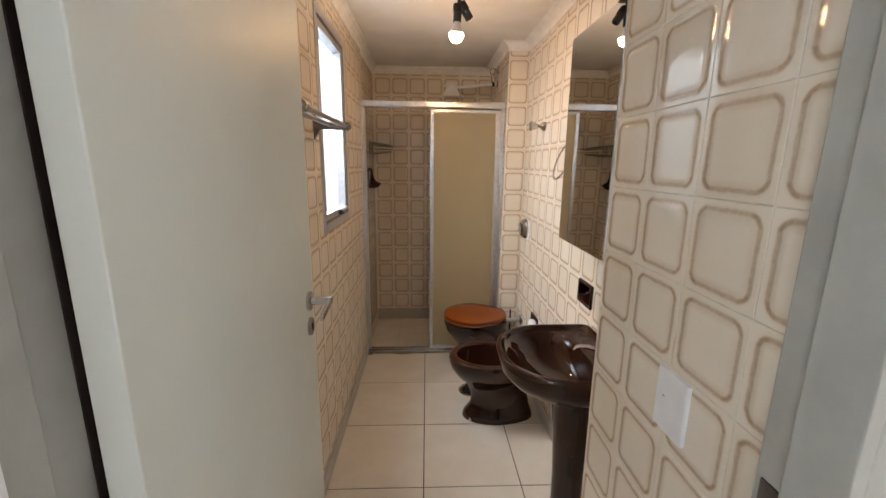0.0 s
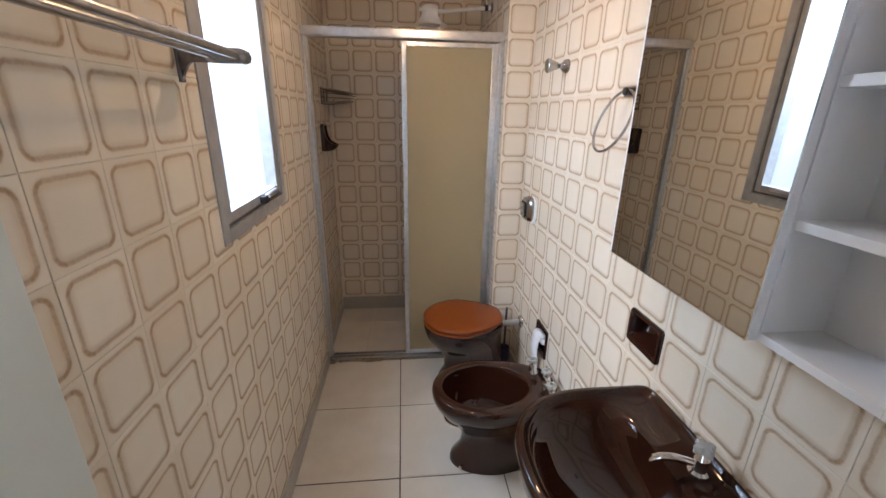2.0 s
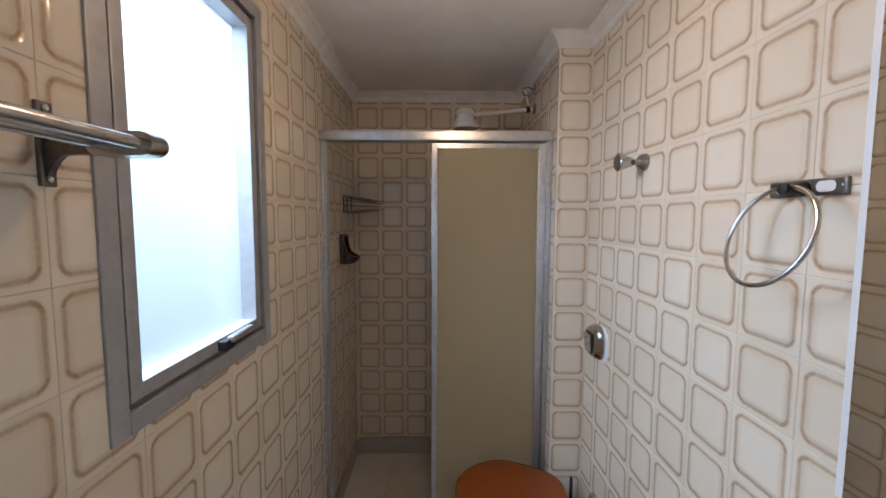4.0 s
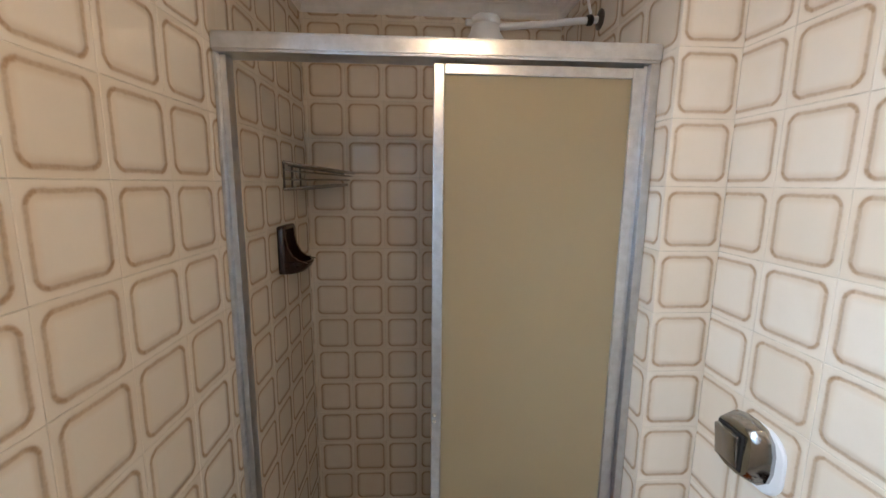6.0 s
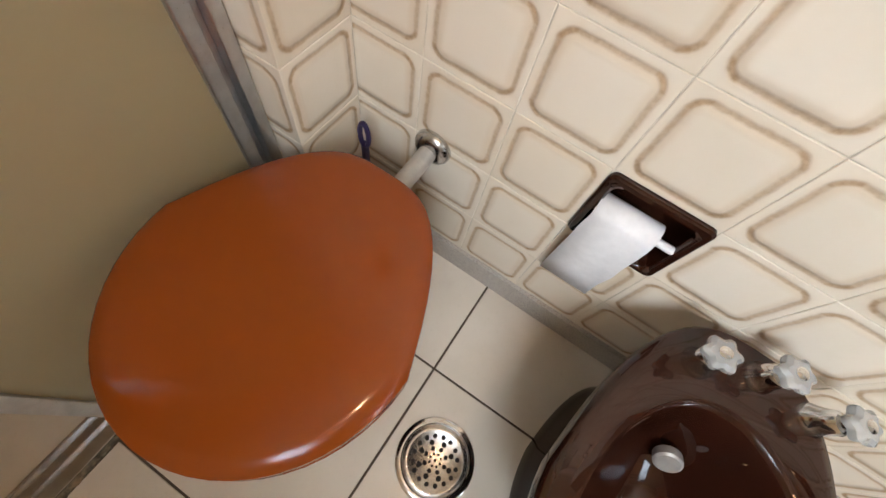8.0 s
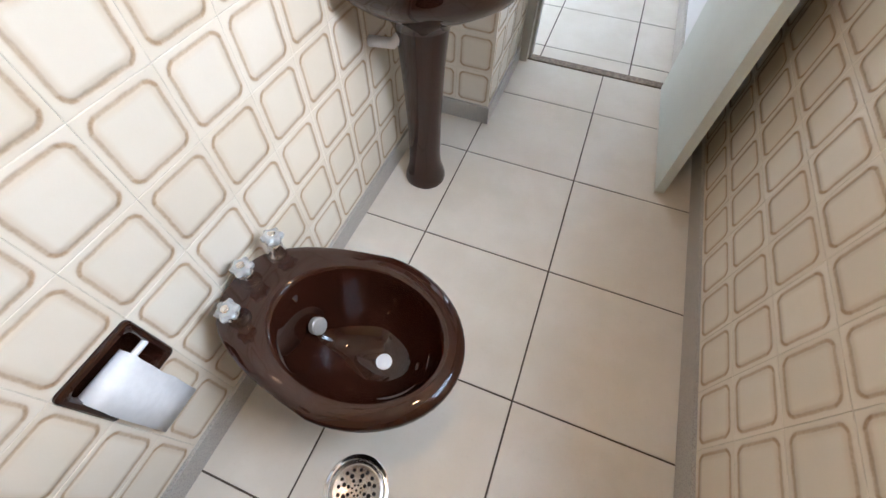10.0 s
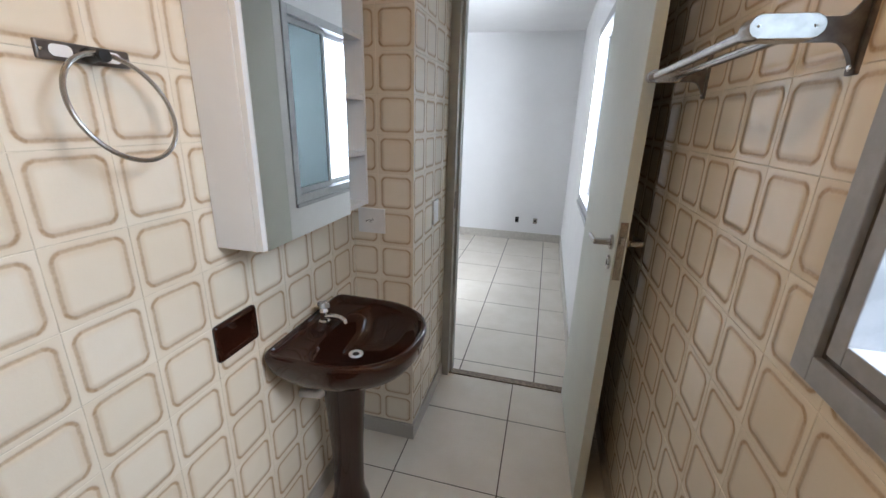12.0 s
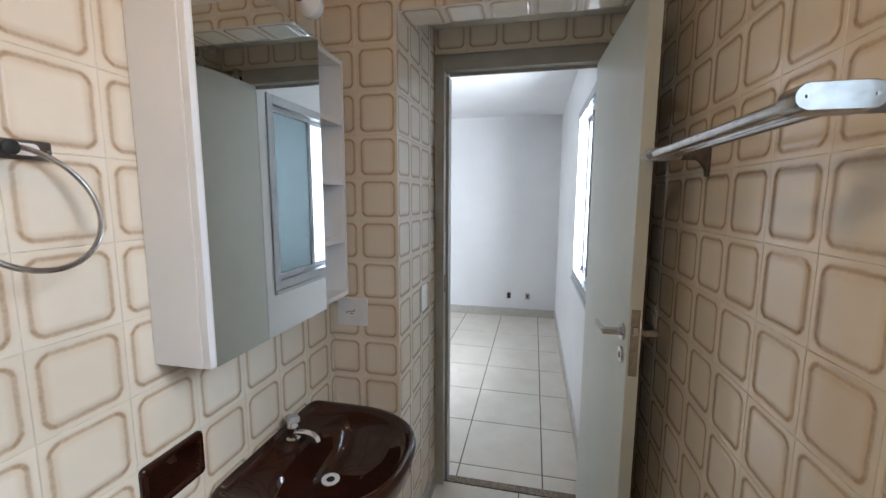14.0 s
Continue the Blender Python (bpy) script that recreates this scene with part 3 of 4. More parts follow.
for top in (True, False):
    reach = .190 if top else .160
    rim = [(.006, 3.415)] + [(.006 + reach * math.sin(a) ** 1.2, YB - .008 - .275 * math.cos(a)) for a in (math.pi / 2 * k / 10 for k in range(1, 11))]
    part("rim", tube(bmesh.new(), [(x, y, rim_z(top, x)) for x, y in rim], .0055, 8), STEEL, basket)
    part("rim", tube(bmesh.new(), [(.006, 3.415, rim_z(top, 0)), (.006, YB - .008, rim_z(top, 0)), (.006 + reach, YB - .008, rim_z(top, reach))], .0055, 8), STEEL, basket)
for f in (.36, .70):
    rim = [(.006, 3.415)] + [(.006 + (.160 + .030 * f) * math.sin(a) ** 1.2, YB - .008 - .275 * math.cos(a)) for a in (math.pi / 2 * k / 10 for k in range(1, 11))]
    part("guard_rim", tube(bmesh.new(), [(x, y, rim_z(False, x) * (1 - f) + rim_z(True, x) * f) for x, y in rim], .0030, 6), STEEL, basket)
for k in range(1, 9):
    y = 3.43 + k * .030
    depth = .155 * math.sin(math.acos(max(0, min(1, (YB - .008 - y) / .275)))) ** 1.2
    part("shelf_wire", tube(bmesh.new(), [(.006, y, 1.560), (.006 + depth, y, rim_z(False, depth))], .0034, 6), DARK_METAL, basket)
    part("guard_wire", tube(bmesh.new(), [(.006, y, 1.642), (.006 + depth, y, rim_z(True, depth) - .010)], .0030, 6), DARK_METAL, basket)
for x, y in ((.006, 3.415), (.006, 3.50), (.006, 3.60)):
    part("upright", tube(bmesh.new(), [(x, y, 1.560), (x, y, 1.652)], .0040, 6), DARK_METAL, basket)
settle(basket)


# ---------------------------------------------------------------- brown ceramic fittings
def rounded_rect(u0, v0, u1, v1, r, count=5):
    pts = []
    for cx, cy, a0 in ((u1 - r, v1 - r, 0), (u0 + r, v1 - r, 90), (u0 + r, v0 + r, 180), (u1 - r, v0 + r, 270)):
        for k in range(count):
            a = radians(a0 + 90 * k / (count - 1))
            pts.append((cx + r * math.cos(a), cy + r * math.sin(a)))
    return pts


def recessed_fitting(name, rect, label, category, depth=.062):
    """A ceramic box let into the right wall in place of one tile, with a proud rim."""
    t = thing(name, label, category, (W, (rect[0] + rect[2]) / 2, rect[1]))
    steps = [(.0005, W + .004, .010), (0, W - .005, .010), (.003, W - .009, .010), (.010, W - .010, .010), (.014, W - .006, .016), (.017, W + .010, .022), (.021, W + depth * .6, .028), (.028, W + depth - .012, .030), (.042, W + depth, .010)]
    rings = []
    for i, x, r in steps:
        rings.append([Vector((x, p, q)) for p, q in rounded_rect(rect[0] + i, rect[1] + i, rect[2] - i, rect[3] - i, r)])
    part("body", loft(bmesh.new(), rings, (False, True)), PORCELAIN, t)
    return t


dish = recessed_fitting("soap_dish", DISH, "dark brown recessed ceramic soap dish in the wall", "soap dish")
settle(dish)
holder = recessed_fitting("paper_holder", PAPER_BOX, "dark brown recessed ceramic paper holder with a white roll", "paper holder")
part("roller", lathe(bmesh.new(), (W - .002, 2.342, .462), (0, 1, 0), [(.005, 0), (.0065, .004), (.0065, .030), (.016, .031), (.016, .112), (.0065, .113), (.0065, .124), (.004, .126)], 16), WHITE_PLASTIC, holder, "white plastic roller")
settle(holder)
bm = bmesh.new()
rings = []
for k in range(9):
    a = radians(-60 + 150 * k / 8)
    rings.append([Vector((W - .002 - .024 * math.sin(a), y, .462 + .024 * math.cos(a))) for y in (2.374, 2.468)])
for x, z in ((-.0275, .44), (-.030, .40), (-.026, .36), (-.020, .31), (-.022, .262)):
    rings.append([Vector((W + x, 2.374 + .002 * math.sin(z * 50), z)), Vector((W + x + .002, 2.470, z - .004))])
loft(bm, rings, (False, False), False)
sheet = part("toilet_paper", bm, PAPER, angle=60)
mod = sheet.modifiers.new("thickness", "SOLIDIFY")
mod.thickness, mod.offset = .0012, 0
tagged(sheet, "white toilet paper hanging over the roller", "toilet paper")

soap = thing("soap_holder", "dark brown ceramic soap holder on the shower wall", "soap holder", (0, 3.40, 1.27))
rings = [[Vector((x, p, q)) for p, q in rounded_rect(3.335 + i, 1.278 + i, 3.475 - i, 1.440 - i, .012)] for i, x in ((0, -.004), (0, .012), (.004, .018), (.012, .019), (.018, .012), (.03, .008))]
part("plate", loft(bmesh.new(), rings, (False, True)), PORCELAIN, soap)
rings = []
for z, out_x, half in ((1.276, .050, .052), (1.282, .070, .060), (1.296, .086, .065), (1.312, .095, .067), (1.318, .094, .066), (1.320, .088, .062),
                       (1.316, .080, .057), (1.304, .072, .052), (1.297, .045, .040)):
    ring = []
    for j in range(32):
        a = 2 * math.pi * j / 32
        c, d = math.cos(a), math.sin(a)
        x = .008 + (out_x - .008) * max(0.0, d) ** .75 if d > 0 else .006
        ring.append(Vector((x, 3.405 + half * math.copysign(abs(c) ** .8, c), z)))
    rings.append(ring)
part("cup", loft(bmesh.new(), rings), PORCELAIN, soap)
rings = [[Vector((x, y, z)) for y in (3.348, 3.362)] + [Vector((.010, y, z)) for y in (3.362, 3.348)] for z, x in ((1.315, .090), (1.325, .060), (1.340, .040), (1.365, .027), (1.40, .020), (1.43, .018))]
for dy in (0, .100):
    part("cheek", loft(bmesh.new(), [[p + Vector((0, dy, 0)) for p in r] for r in rings]), PORCELAIN, soap)
settle(soap)

# ---------------------------------------------------------------- wash basin
CB = 1.352
basin = thing("wash_basin", "dark brown glazed pedestal wash basin with a chrome tap", "wash basin", (1.03, CB, 0))
rings = [egg(cx, CB + dy, f, b, w, z, sq, 0, 64, nose) for cx, dy, f, b, w, z, sq, nose in (
    (1.030, 0, .085, .080, .080, .610, 2.2, 2), (1.028, 0, .105, .100, .098, .645, 2.3, 2), (1.012, 0, .186, .148, .174, .690, 3.0, 2.1),
    (1.003, 0, .236, .161, .219, .728, 4.2, 2.2), (1.000, 0, .253, .167, .234, .760, 8, 2.3), (1.000, 0, .258, .168, .237, .790, 12, 2.35),
    (1.000, 0, .262, .168, .240, .806, 14, 2.4), (1.000, 0, .260, .167, .238, .815, 14, 2.4), (1.000, 0, .253, .164, .232, .8205, 14, 2.4),
    (1.000, 0, .243, .158, .223, .8205, 14, 2.4), (1.000, 0, .237, .153, .217, .813, 14, 2.4), (.994, 0, .228, .146, .212, .804, 10, 2.4),
    (.980, 0, .206, .098, .201, .800, 3.4, 2.35), (.976, 0, .192, .088, .190, .794, 2.8, 2.3), (.974, 0, .172, .084, .168, .765, 2.4, 2.2),
    (.976, -.010, .142, .078, .136, .732, 2.2, 2.1), (.985, -.022, .096, .062, .090, .706, 2, 2), (.993, -.032, .046, .036, .042, .693, 2, 2), (.996, -.036, .022, .020, .021, .690, 2, 2))]
part("bowl", loft(bmesh.new(), rings), PORCELAIN, basin, angle=50)
rings = [egg(1.030, CB - .008, f, b, w, z, 2.3) for f, b, w, z in ((.072, .080, .075, 0), (.074, .082, .077, .010), (.071, .079, .074, .030), (.063, .071, .066, .055), (.056, .064, .058, .085), (.053, .061, .055, .13), (.056, .062, .057, .30), (.066, .070, .066, .48), (.078, .078, .076, .60), (.092, .088, .088, .640))]
part("pedestal", loft(bmesh.new(), rings), PORCELAIN, basin)
plug = part("drain_ring", lathe(bmesh.new(), (.996, CB - .036, .6905), (0, 0, 1), [(.026, 0), (.026, .003), (.021, .0045), (.013, .002), (.012, -.004)], 24), WHITE_PLASTIC, basin, "white drain ring")
part("drain_hole", lathe(bmesh.new(), (.996, CB - .036, .690), (0, 0, 1), [(.012, 0), (.012, .0025)], 16), DARK, plug)
part("overflow", lathe(bmesh.new(), (.872, CB + .018, .757), (1, 0, .9), [(.006, 0), (.006, .002)], 12), DARK, basin, "dark overflow hole")
CT2 = CB - .034
tap = part("tap", lathe(bmesh.new(), (1.112, CT2, .805), (0, 0, 1), [(.021, 0), (.021, .005), (.015, .010), (.014, .036), (.016, .040), (.012, .048), (.008, .056)], 20), CHROME, basin, "chrome tap")
part("spout", tube(bmesh.new(), [(1.110, CT2 + .002, .824), (1.088, CT2 + .006, .831), (1.060, CT2 + .012, .838), (1.036, CT2 + .017, .838), (1.023, CT2 + .020, .832), (1.019, CT2 + .021, .822)], .0088, 12), CHROME, tap)
ring = []
for k in range(40):
    a = 2 * math.pi * k / 40
    ring.append((1.112 + (.019 + .005 * math.cos(4 * a)) * math.cos(a), CT2 + (.019 + .005 * math.cos(4 * a)) * math.sin(a)))
lobed = lambda s, z: [Vector((1.112 + (x - 1.112) * s, CT2 + (y - CT2) * s, z)) for x, y in ring]
part("tap_handle", loft(bmesh.new(), [lobed(.7, .858), lobed(1, .862), lobed(1, .874), lobed(.8, .878)]), ACRYLIC_KNOB, tap, "clear plastic star handle")
part("waste_pipe", tube(bmesh.new(), [(1.06, CB + .03, .60), (1.10, CB + .05, .56), (1.172, CB + .055, .555)], .016, 12), WHITE_PLASTIC, basin, "white waste pipe")
settle(basin)


# ---------------------------------------------------------------- bidet and toilet
def star_tap(x, y, z, parent, lean):
    axis = Vector((-.05, lean, 1)).normalized()
    stem = part("tap", lathe(bmesh.new(), (x, y, z), axis, [(.023, -.004), (.023, .004), (.0205, .010), (.0175, .022), (.0165, .036), (.0135, .041), (.009, .043), (.009, .054)], 20), CHROME, parent, "chrome tap")
    side = axis.orthogonal().normalized()
    up = axis.cross(side)
    top = Vector((x, y, z)) + axis * .050
    rings = []
    for h, s in ((0, .62), (.004, .94), (.009, 1), (.015, .97), (.020, .70)):
        rings.append([top + axis * h + s * (.0225 + .0030 * math.cos(6 * a)) * (math.cos(a) * side + math.sin(a) * up) for a in (2 * math.pi * k / 48 for k in range(48))])
    part("tap_handle", loft(bmesh.new(), rings), ACRYLIC_KNOB, stem, "clear plastic star handle")
    part("tap_cap", lathe(bmesh.new(), top + axis * .0195, axis, [(.0085, 0), (.0085, .002), (.006, .0036), (.001, .0040)], 14), CHROME, stem, "chrome cap")


CD = 2.158
bidet = thing("bidet", "dark brown glazed bidet with three star taps", "bidet", (.90, CD, 0))
e = lambda cx, f, b, w, z, sq=2.6, tp=.25: egg(cx, CD, f, b, w, z, sq, tp)
rings = [e(.900, .205, .215, .112, 0), e(.900, .205, .215, .112, .012), e(.900, .198, .210, .106, .035), e(.900, .160, .190, .084, .085), e(.895, .148, .186, .078, .150), e(.885, .170, .200, .096, .215), e(.868, .212, .236, .140, .272), e(.855, .232, .280, .176, .322), e(.850, .238, .300, .189, .355, 3), e(.850, .240, .306, .192, .376, 3), e(.850, .238, .306, .191, .390, 3), e(.850, .230, .302, .184, .397, 3),
         e(.850, .212, .290, .166, .398, 3), e(.843, .192, .205, .148, .3985, 2.1, .08), e(.842, .188, .197, .144, .397, 2.1, .06), e(.842, .185, .190, .141, .391, 2.1, .06), e(.842, .182, .184, .138, .360, 2.1, .05), e(.842, .174, .176, .131, .300, 2), e(.840, .148, .160, .108, .248, 2), e(.832, .106, .142, .078, .214, 2), e(.812, .050, .060, .036, .202, 2), e(.806, .020, .020, .018, .200, 2)]
part("bowl", loft(bmesh.new(), rings), PORCELAIN, bidet, angle=50)
plug = part("drain_ring", lathe(bmesh.new(), (.806, CD - .008, .2005), (0, 0, 1), [(.020, 0), (.020, .002), (.014, .0035), (.002, .003)], 20), WHITE_PLASTIC, bidet, "white drain plug")
part("overflow_cap", lathe(bmesh.new(), (.976, CD - .012, .268), (-1, 0, .60), [(.022, -.010), (.022, .004), (.018, .007), (.010, .0055), (.002, .006)], 24), GREY_PIPE, bidet, "dull grey overflow cap")
star_tap(1.078, CD + .070, .397, bidet, .15)
star_tap(1.112, CD - .014, .397, bidet, 0)
star_tap(1.100, CD - .096, .397, bidet, -.15)
part("floor_bolt", lathe(bmesh.new(), (.735, CD - .075, .018), (-.6, -.6, .5), [(.008, 0), (.008, .004), (.004, .007)], 12), CHROME, bidet)
settle(bidet)

CT = 2.750
toilet = thing("toilet", "dark brown glazed toilet with a closed orange-brown lid", "toilet", (.87, CT, 0))
e = lambda cx, f, b, w, z, sq=2.6, tp=.35: egg(cx, CT, f, b, w, z, sq, tp)
rings = [e(.880, .190, .215, .108, 0), e(.880, .190, .215, .108, .014), e(.880, .182, .210, .102, .040), e(.878, .150, .195, .086, .095), e(.870, .150, .195, .090, .170), e(.850, .180, .212, .130, .240), e(.828, .206, .228, .168, .300), e(.820, .212, .236, .184, .345, 3), e(.820, .214, .240, .188, .372, 3), e(.820, .206, .236, .180, .380, 3)]
part("bowl", loft(bmesh.new(), rings), PORCELAIN, toilet, angle=50)
e = lambda cx, f, b, w, z, sq=2.6, tp=.35: egg(cx + .005, CT + .003, f, b, w - .003, z, sq, tp)
e_seat = lambda *v: [p + Vector((-.003, -.006, 0)) for p in e(*v)]
rings = [e_seat(.820, .196, .190, .170, .381, 3.3, .40), e_seat(.820, .216, .212, .196, .384, 3.3, .40), e_seat(.820, .219, .214, .200, .391, 3.3, .40), e_seat(.820, .216, .212, .197, .399, 3.3, .40), e_seat(.820, .200, .200, .180, .402, 3.3, .40)]
part("seat", loft(bmesh.new(), rings), BROWN_PLASTIC, toilet)
rings = [e(.822, .210, .217, .192, .403, 3.4, .40), e(.822, .221, .227, .203, .405, 3.4, .40), e(.822, .224, .229, .206, .411, 3.4, .40), e(.822, .223, .228, .205, .419, 3.4, .40), e(.822, .216, .222, .198, .4255, 3.4, .40), e(.822, .198, .207, .181, .4290, 3.4, .40), e(.822, .120, .130, .110, .4315, 3, .3), e(.822, .030, .030, .030, .4320, 2, 0)]
part("lid", loft(bmesh.new(), rings), BROWN_PLASTIC, toilet)
for dy in (-.062, .062):
    part("lid_hinge", lathe(bmesh.new(), (1.036, CT + dy - .018, .398), (0, 1, 0), [(.009, 0), (.011, .003), (.011, .033), (.009, .036)], 14), BROWN_PLASTIC, toilet)
inlet = part("flush_pipe", lathe(bmesh.new(), (W + .002, 2.742, .372), (-1, 0, -.06), [(.0165, 0), (.0165, .150), (.021, .152), (.021, .180)], 24), GREY_PIPE, toilet, "dull grey flush pipe")
part("pipe_flange", lathe(bmesh.new(), (W + .002, 2.742, .372), (-1, 0, -.06), [(.036, 0), (.036, .004), (.0345, .010), (.030, .016), (.023, .020), (.0168, .0215)], 28), SATIN, inlet, "chrome wall flange")
settle(toilet)

brush = thing("toilet_brush", "dark purple plastic toilet brush behind the toilet", "toilet brush", (1.10, 2.865, 0))
part("cup", lathe(bmesh.new(), (1.110, 2.850, 0), (0, 0, 1), [(.030, 0), (.034, .004), (.036, .13), (.038, .135), (.034, .135), (.031, .02)], 24, (True, True)), PURPLE, brush)
part("handle", tube(bmesh.new(), [(1.110, 2.842, .05), (1.110, 2.842, .25), (1.110, 2.842, .362)], .007, 10), PURPLE, brush)
loop = [(1.110, 2.842 + .009 * math.cos(a), .384 + .028 * math.sin(a)) for a in (2 * math.pi * k / 24 for k in range(24))]
part("handle_loop", tube(bmesh.new(), loop, .0045, 8, True), PURPLE, brush)
settle(brush)

drain = thing("floor_drain", "round stainless floor drain with a perforated grate", "floor drain", (.775, 2.422, 0))
part("rim", lathe(bmesh.new(), (.775, 2.422, -.001), (0, 0, 1), [(.083, 0), (.083, .003), (.080, .0048), (.072, .0048), (.069, .002), (.068, -.001)], 48, (False, False)), CHROME, drain)
part("grate", lathe(bmesh.new(), (.775, 2.422, -.001), (0, 0, 1), [(.0685, 0), (.0685, .002), (.063, .0044), (.057, .0044), (.054, .0028), (.001, .0030)], 48, (False, True)), STEEL, drain)
bm = bmesh.new()
for count, rad, r in ((1, 0, .0030), (8, .012, .0026), (8, .0225, .0046), (8, .034, .0056), (16, .046, .0048)):
    for k in range(count):
        a = 2 * math.pi * (k + .5 * (count == 16)) / count
        lathe(bm, (.775 + rad * math.cos(a), 2.422 + rad * math.sin(a), .0012), (0, 0, 1), [(r, 0), (r, .0012)], 10)
part("grate_holes", bm, DARK, drain, "dark holes in the grate")
settle(drain)

# ---------------------------------------------------------------- flush valve
valve = thing("flush_valve", "chrome wall flush valve with a push key", "flush valve", (W, 2.745, 1.045))
rings = [[Vector((x, p, q)) for p, q in rounded_rect(2.662 + i, .968 + i, 2.800 - i, 1.108 - i, .050, 9)] for i, x in ((0, W + .003), (0, W - .003), (.003, W - .006))]
part("back_plate", loft(bmesh.new(), rings), WHITE_PLASTIC, valve, "white backing plate")
outlines = ((2.680, .977, 2.806, 1.111, .048, .0055), (2.680, .977, 2.806, 1.111, .048, .014), (2.686, .980, 2.804, 1.108, .045, .022), (2.700, .988, 2.798, 1.100, .034, .036), (2.704, .991, 2.795, 1.097, .030, .038))
cover = part("cover", loft(bmesh.new(), [[Vector((W - x, p, q)) for p, q in rounded_rect(a, b, c, d, r, 4)] for a, b, c, d, r, x in outlines]), DULL_CHROME, valve, angle=24)
part("key_slot", box(bmesh.new(), (W - .0400, 2.722, .999), (W - .0375, 2.792, 1.080)), DARK, cover, "dark slot round the key")
bm = box(bmesh.new(), (W - .053, 2.727, 1.004), (W - .0385, 2.789, 1.076), .003, 2)
bmesh.ops.rotate(bm, cent=(W - .0385, 2.757, 1.076), matrix=Matrix.Rotation(radians(-7), 3, "Y"), verts=bm.verts)
part("push_key", bm, DULL_CHROME, cover)
settle(valve)

# ---------------------------------------------------------------- hook, towel ring, towel rack
hook = thing("robe_hook", "chrome cone-shaped robe hook on the tiles", "hook", (W, 2.447, 1.705))
part("rosette", lathe(bmesh.new(), (W + .001, 2.447, 1.705), (-1, 0, 0), [(.027, 0), (.027, .006), (.023, .018), (.009, .032), (.008, .040)], 24), DULL_CHROME, hook)
part("knob", lathe(bmesh.new(), (W - .036, 2.447, 1.705), (-1, 0, 0), [(.008, 0), (.012, .004), (.027, .044), (.028, .049), (.024, .053), (.002, .053)], 24), DULL_CHROME, hook)
settle(hook)

ring_thing = thing("towel_ring", "chrome towel ring on a dark metal bar", "towel ring", (W, 1.895, 1.60))
part("bar", box(bmesh.new(), (W - .007, 1.815, 1.571), (W + .001, 1.962, 1.600), .003), DARK_METAL, ring_thing, "tarnished dark bar")
for y in (1.832, 1.911):
    part("slot", loft(bmesh.new(), [[Vector((x, p, q)) for p, q in rounded_rect(y, 1.577, y + .034, 1.595, .0085)] for x in (W - .0062, W - .0078)]), LAMINATE, ring_thing, "pale slot in the bar")
for y in (1.8215, 1.9555):
    part("screw", lathe(bmesh.new(), (W - .0065, y, 1.5855), (-1, 0, 0), [(.0032, 0), (.003, .0014), (.001, .0018)], 10), STEEL, ring_thing)
part("hub", lathe(bmesh.new(), (W - .006, 1.8885, 1.584), (-1, 0, 0), [(.013, 0), (.013, .006), (.010, .010), (.009, .030), (.011, .033), (.010, .040), (.002, .042)], 18), BLACK, ring_thing, "black ring clip")
part("ring", tube(bmesh.new(), [(W - .066 + .030 * math.sin(a), 1.8885 + .087 * math.cos(a), 1.502 + .085 * math.sin(a)) for a in (2 * math.pi * k / 64 for k in range(64))], .0042, 10, True), STEEL, ring_thing)
settle(ring_thing)

rack = thing("towel_rack", "steel double towel rail on dark wall brackets", "towel rack", (0, 1.42, 1.575))
for y, s in ((1.128, -1), (1.710, 1)):
    bm = box(bmesh.new(), (-.001, y - .011, 1.572), (.006, y + .011, 1.684), .002)
    rings = []
    for k in range(11):
        u = k / 10
        rings.append((.078 - .073 * u, .0150 + .036 * max(0.0, (u - .62) / .38) ** 2))
    loft(bm, [[Vector((x, y - .005, 1.629 - h)), Vector((x, y + .005, 1.629 - h)), Vector((x, y + .005, 1.629 + h)), Vector((x, y - .005, 1.629 + h))] for x, h in rings])
    br = part("bracket", bm, DARK_METAL, rack, "dark wall bracket")
    outline = rounded_rect(.060, 1.613, .148, 1.645, .0155, 7)
    rings = [[Vector((p, y + s * d, q)) for p, q in outline] for d in (-.006, .026)]
    rings.append([Vector((.104 + (p - .104) * .985, y + s * .029, 1.629 + (q - 1.629) * .9)) for p, q in outline])
    arm = part("arm", loft(bmesh.new(), rings), STEEL, br, "polished end arm")
    for x in (.072, .136):
        part("screw", lathe(bmesh.new(), (x, y + s * .0285, 1.629), (0, s, 0), [(.0026, 0), (.0024, .001), (.001, .0016)], 12), CHROME, br)
    for z in (1.582, 1.675):
        part("screw", lathe(bmesh.new(), (.006, y, z), (1, 0, 0), [(.005, 0), (.005, .0015), (.003, .003)], 12), CHROME, br)
for x, z in ((.072, 1.630), (.132, 1.628)):
    part("rail", tube(bmesh.new(), [(x, 1.110, z), (x, 1.728, z)], .0085, 14), STEEL, rack)
settle(rack)
rack.location += Vector((XL, .030, 0))

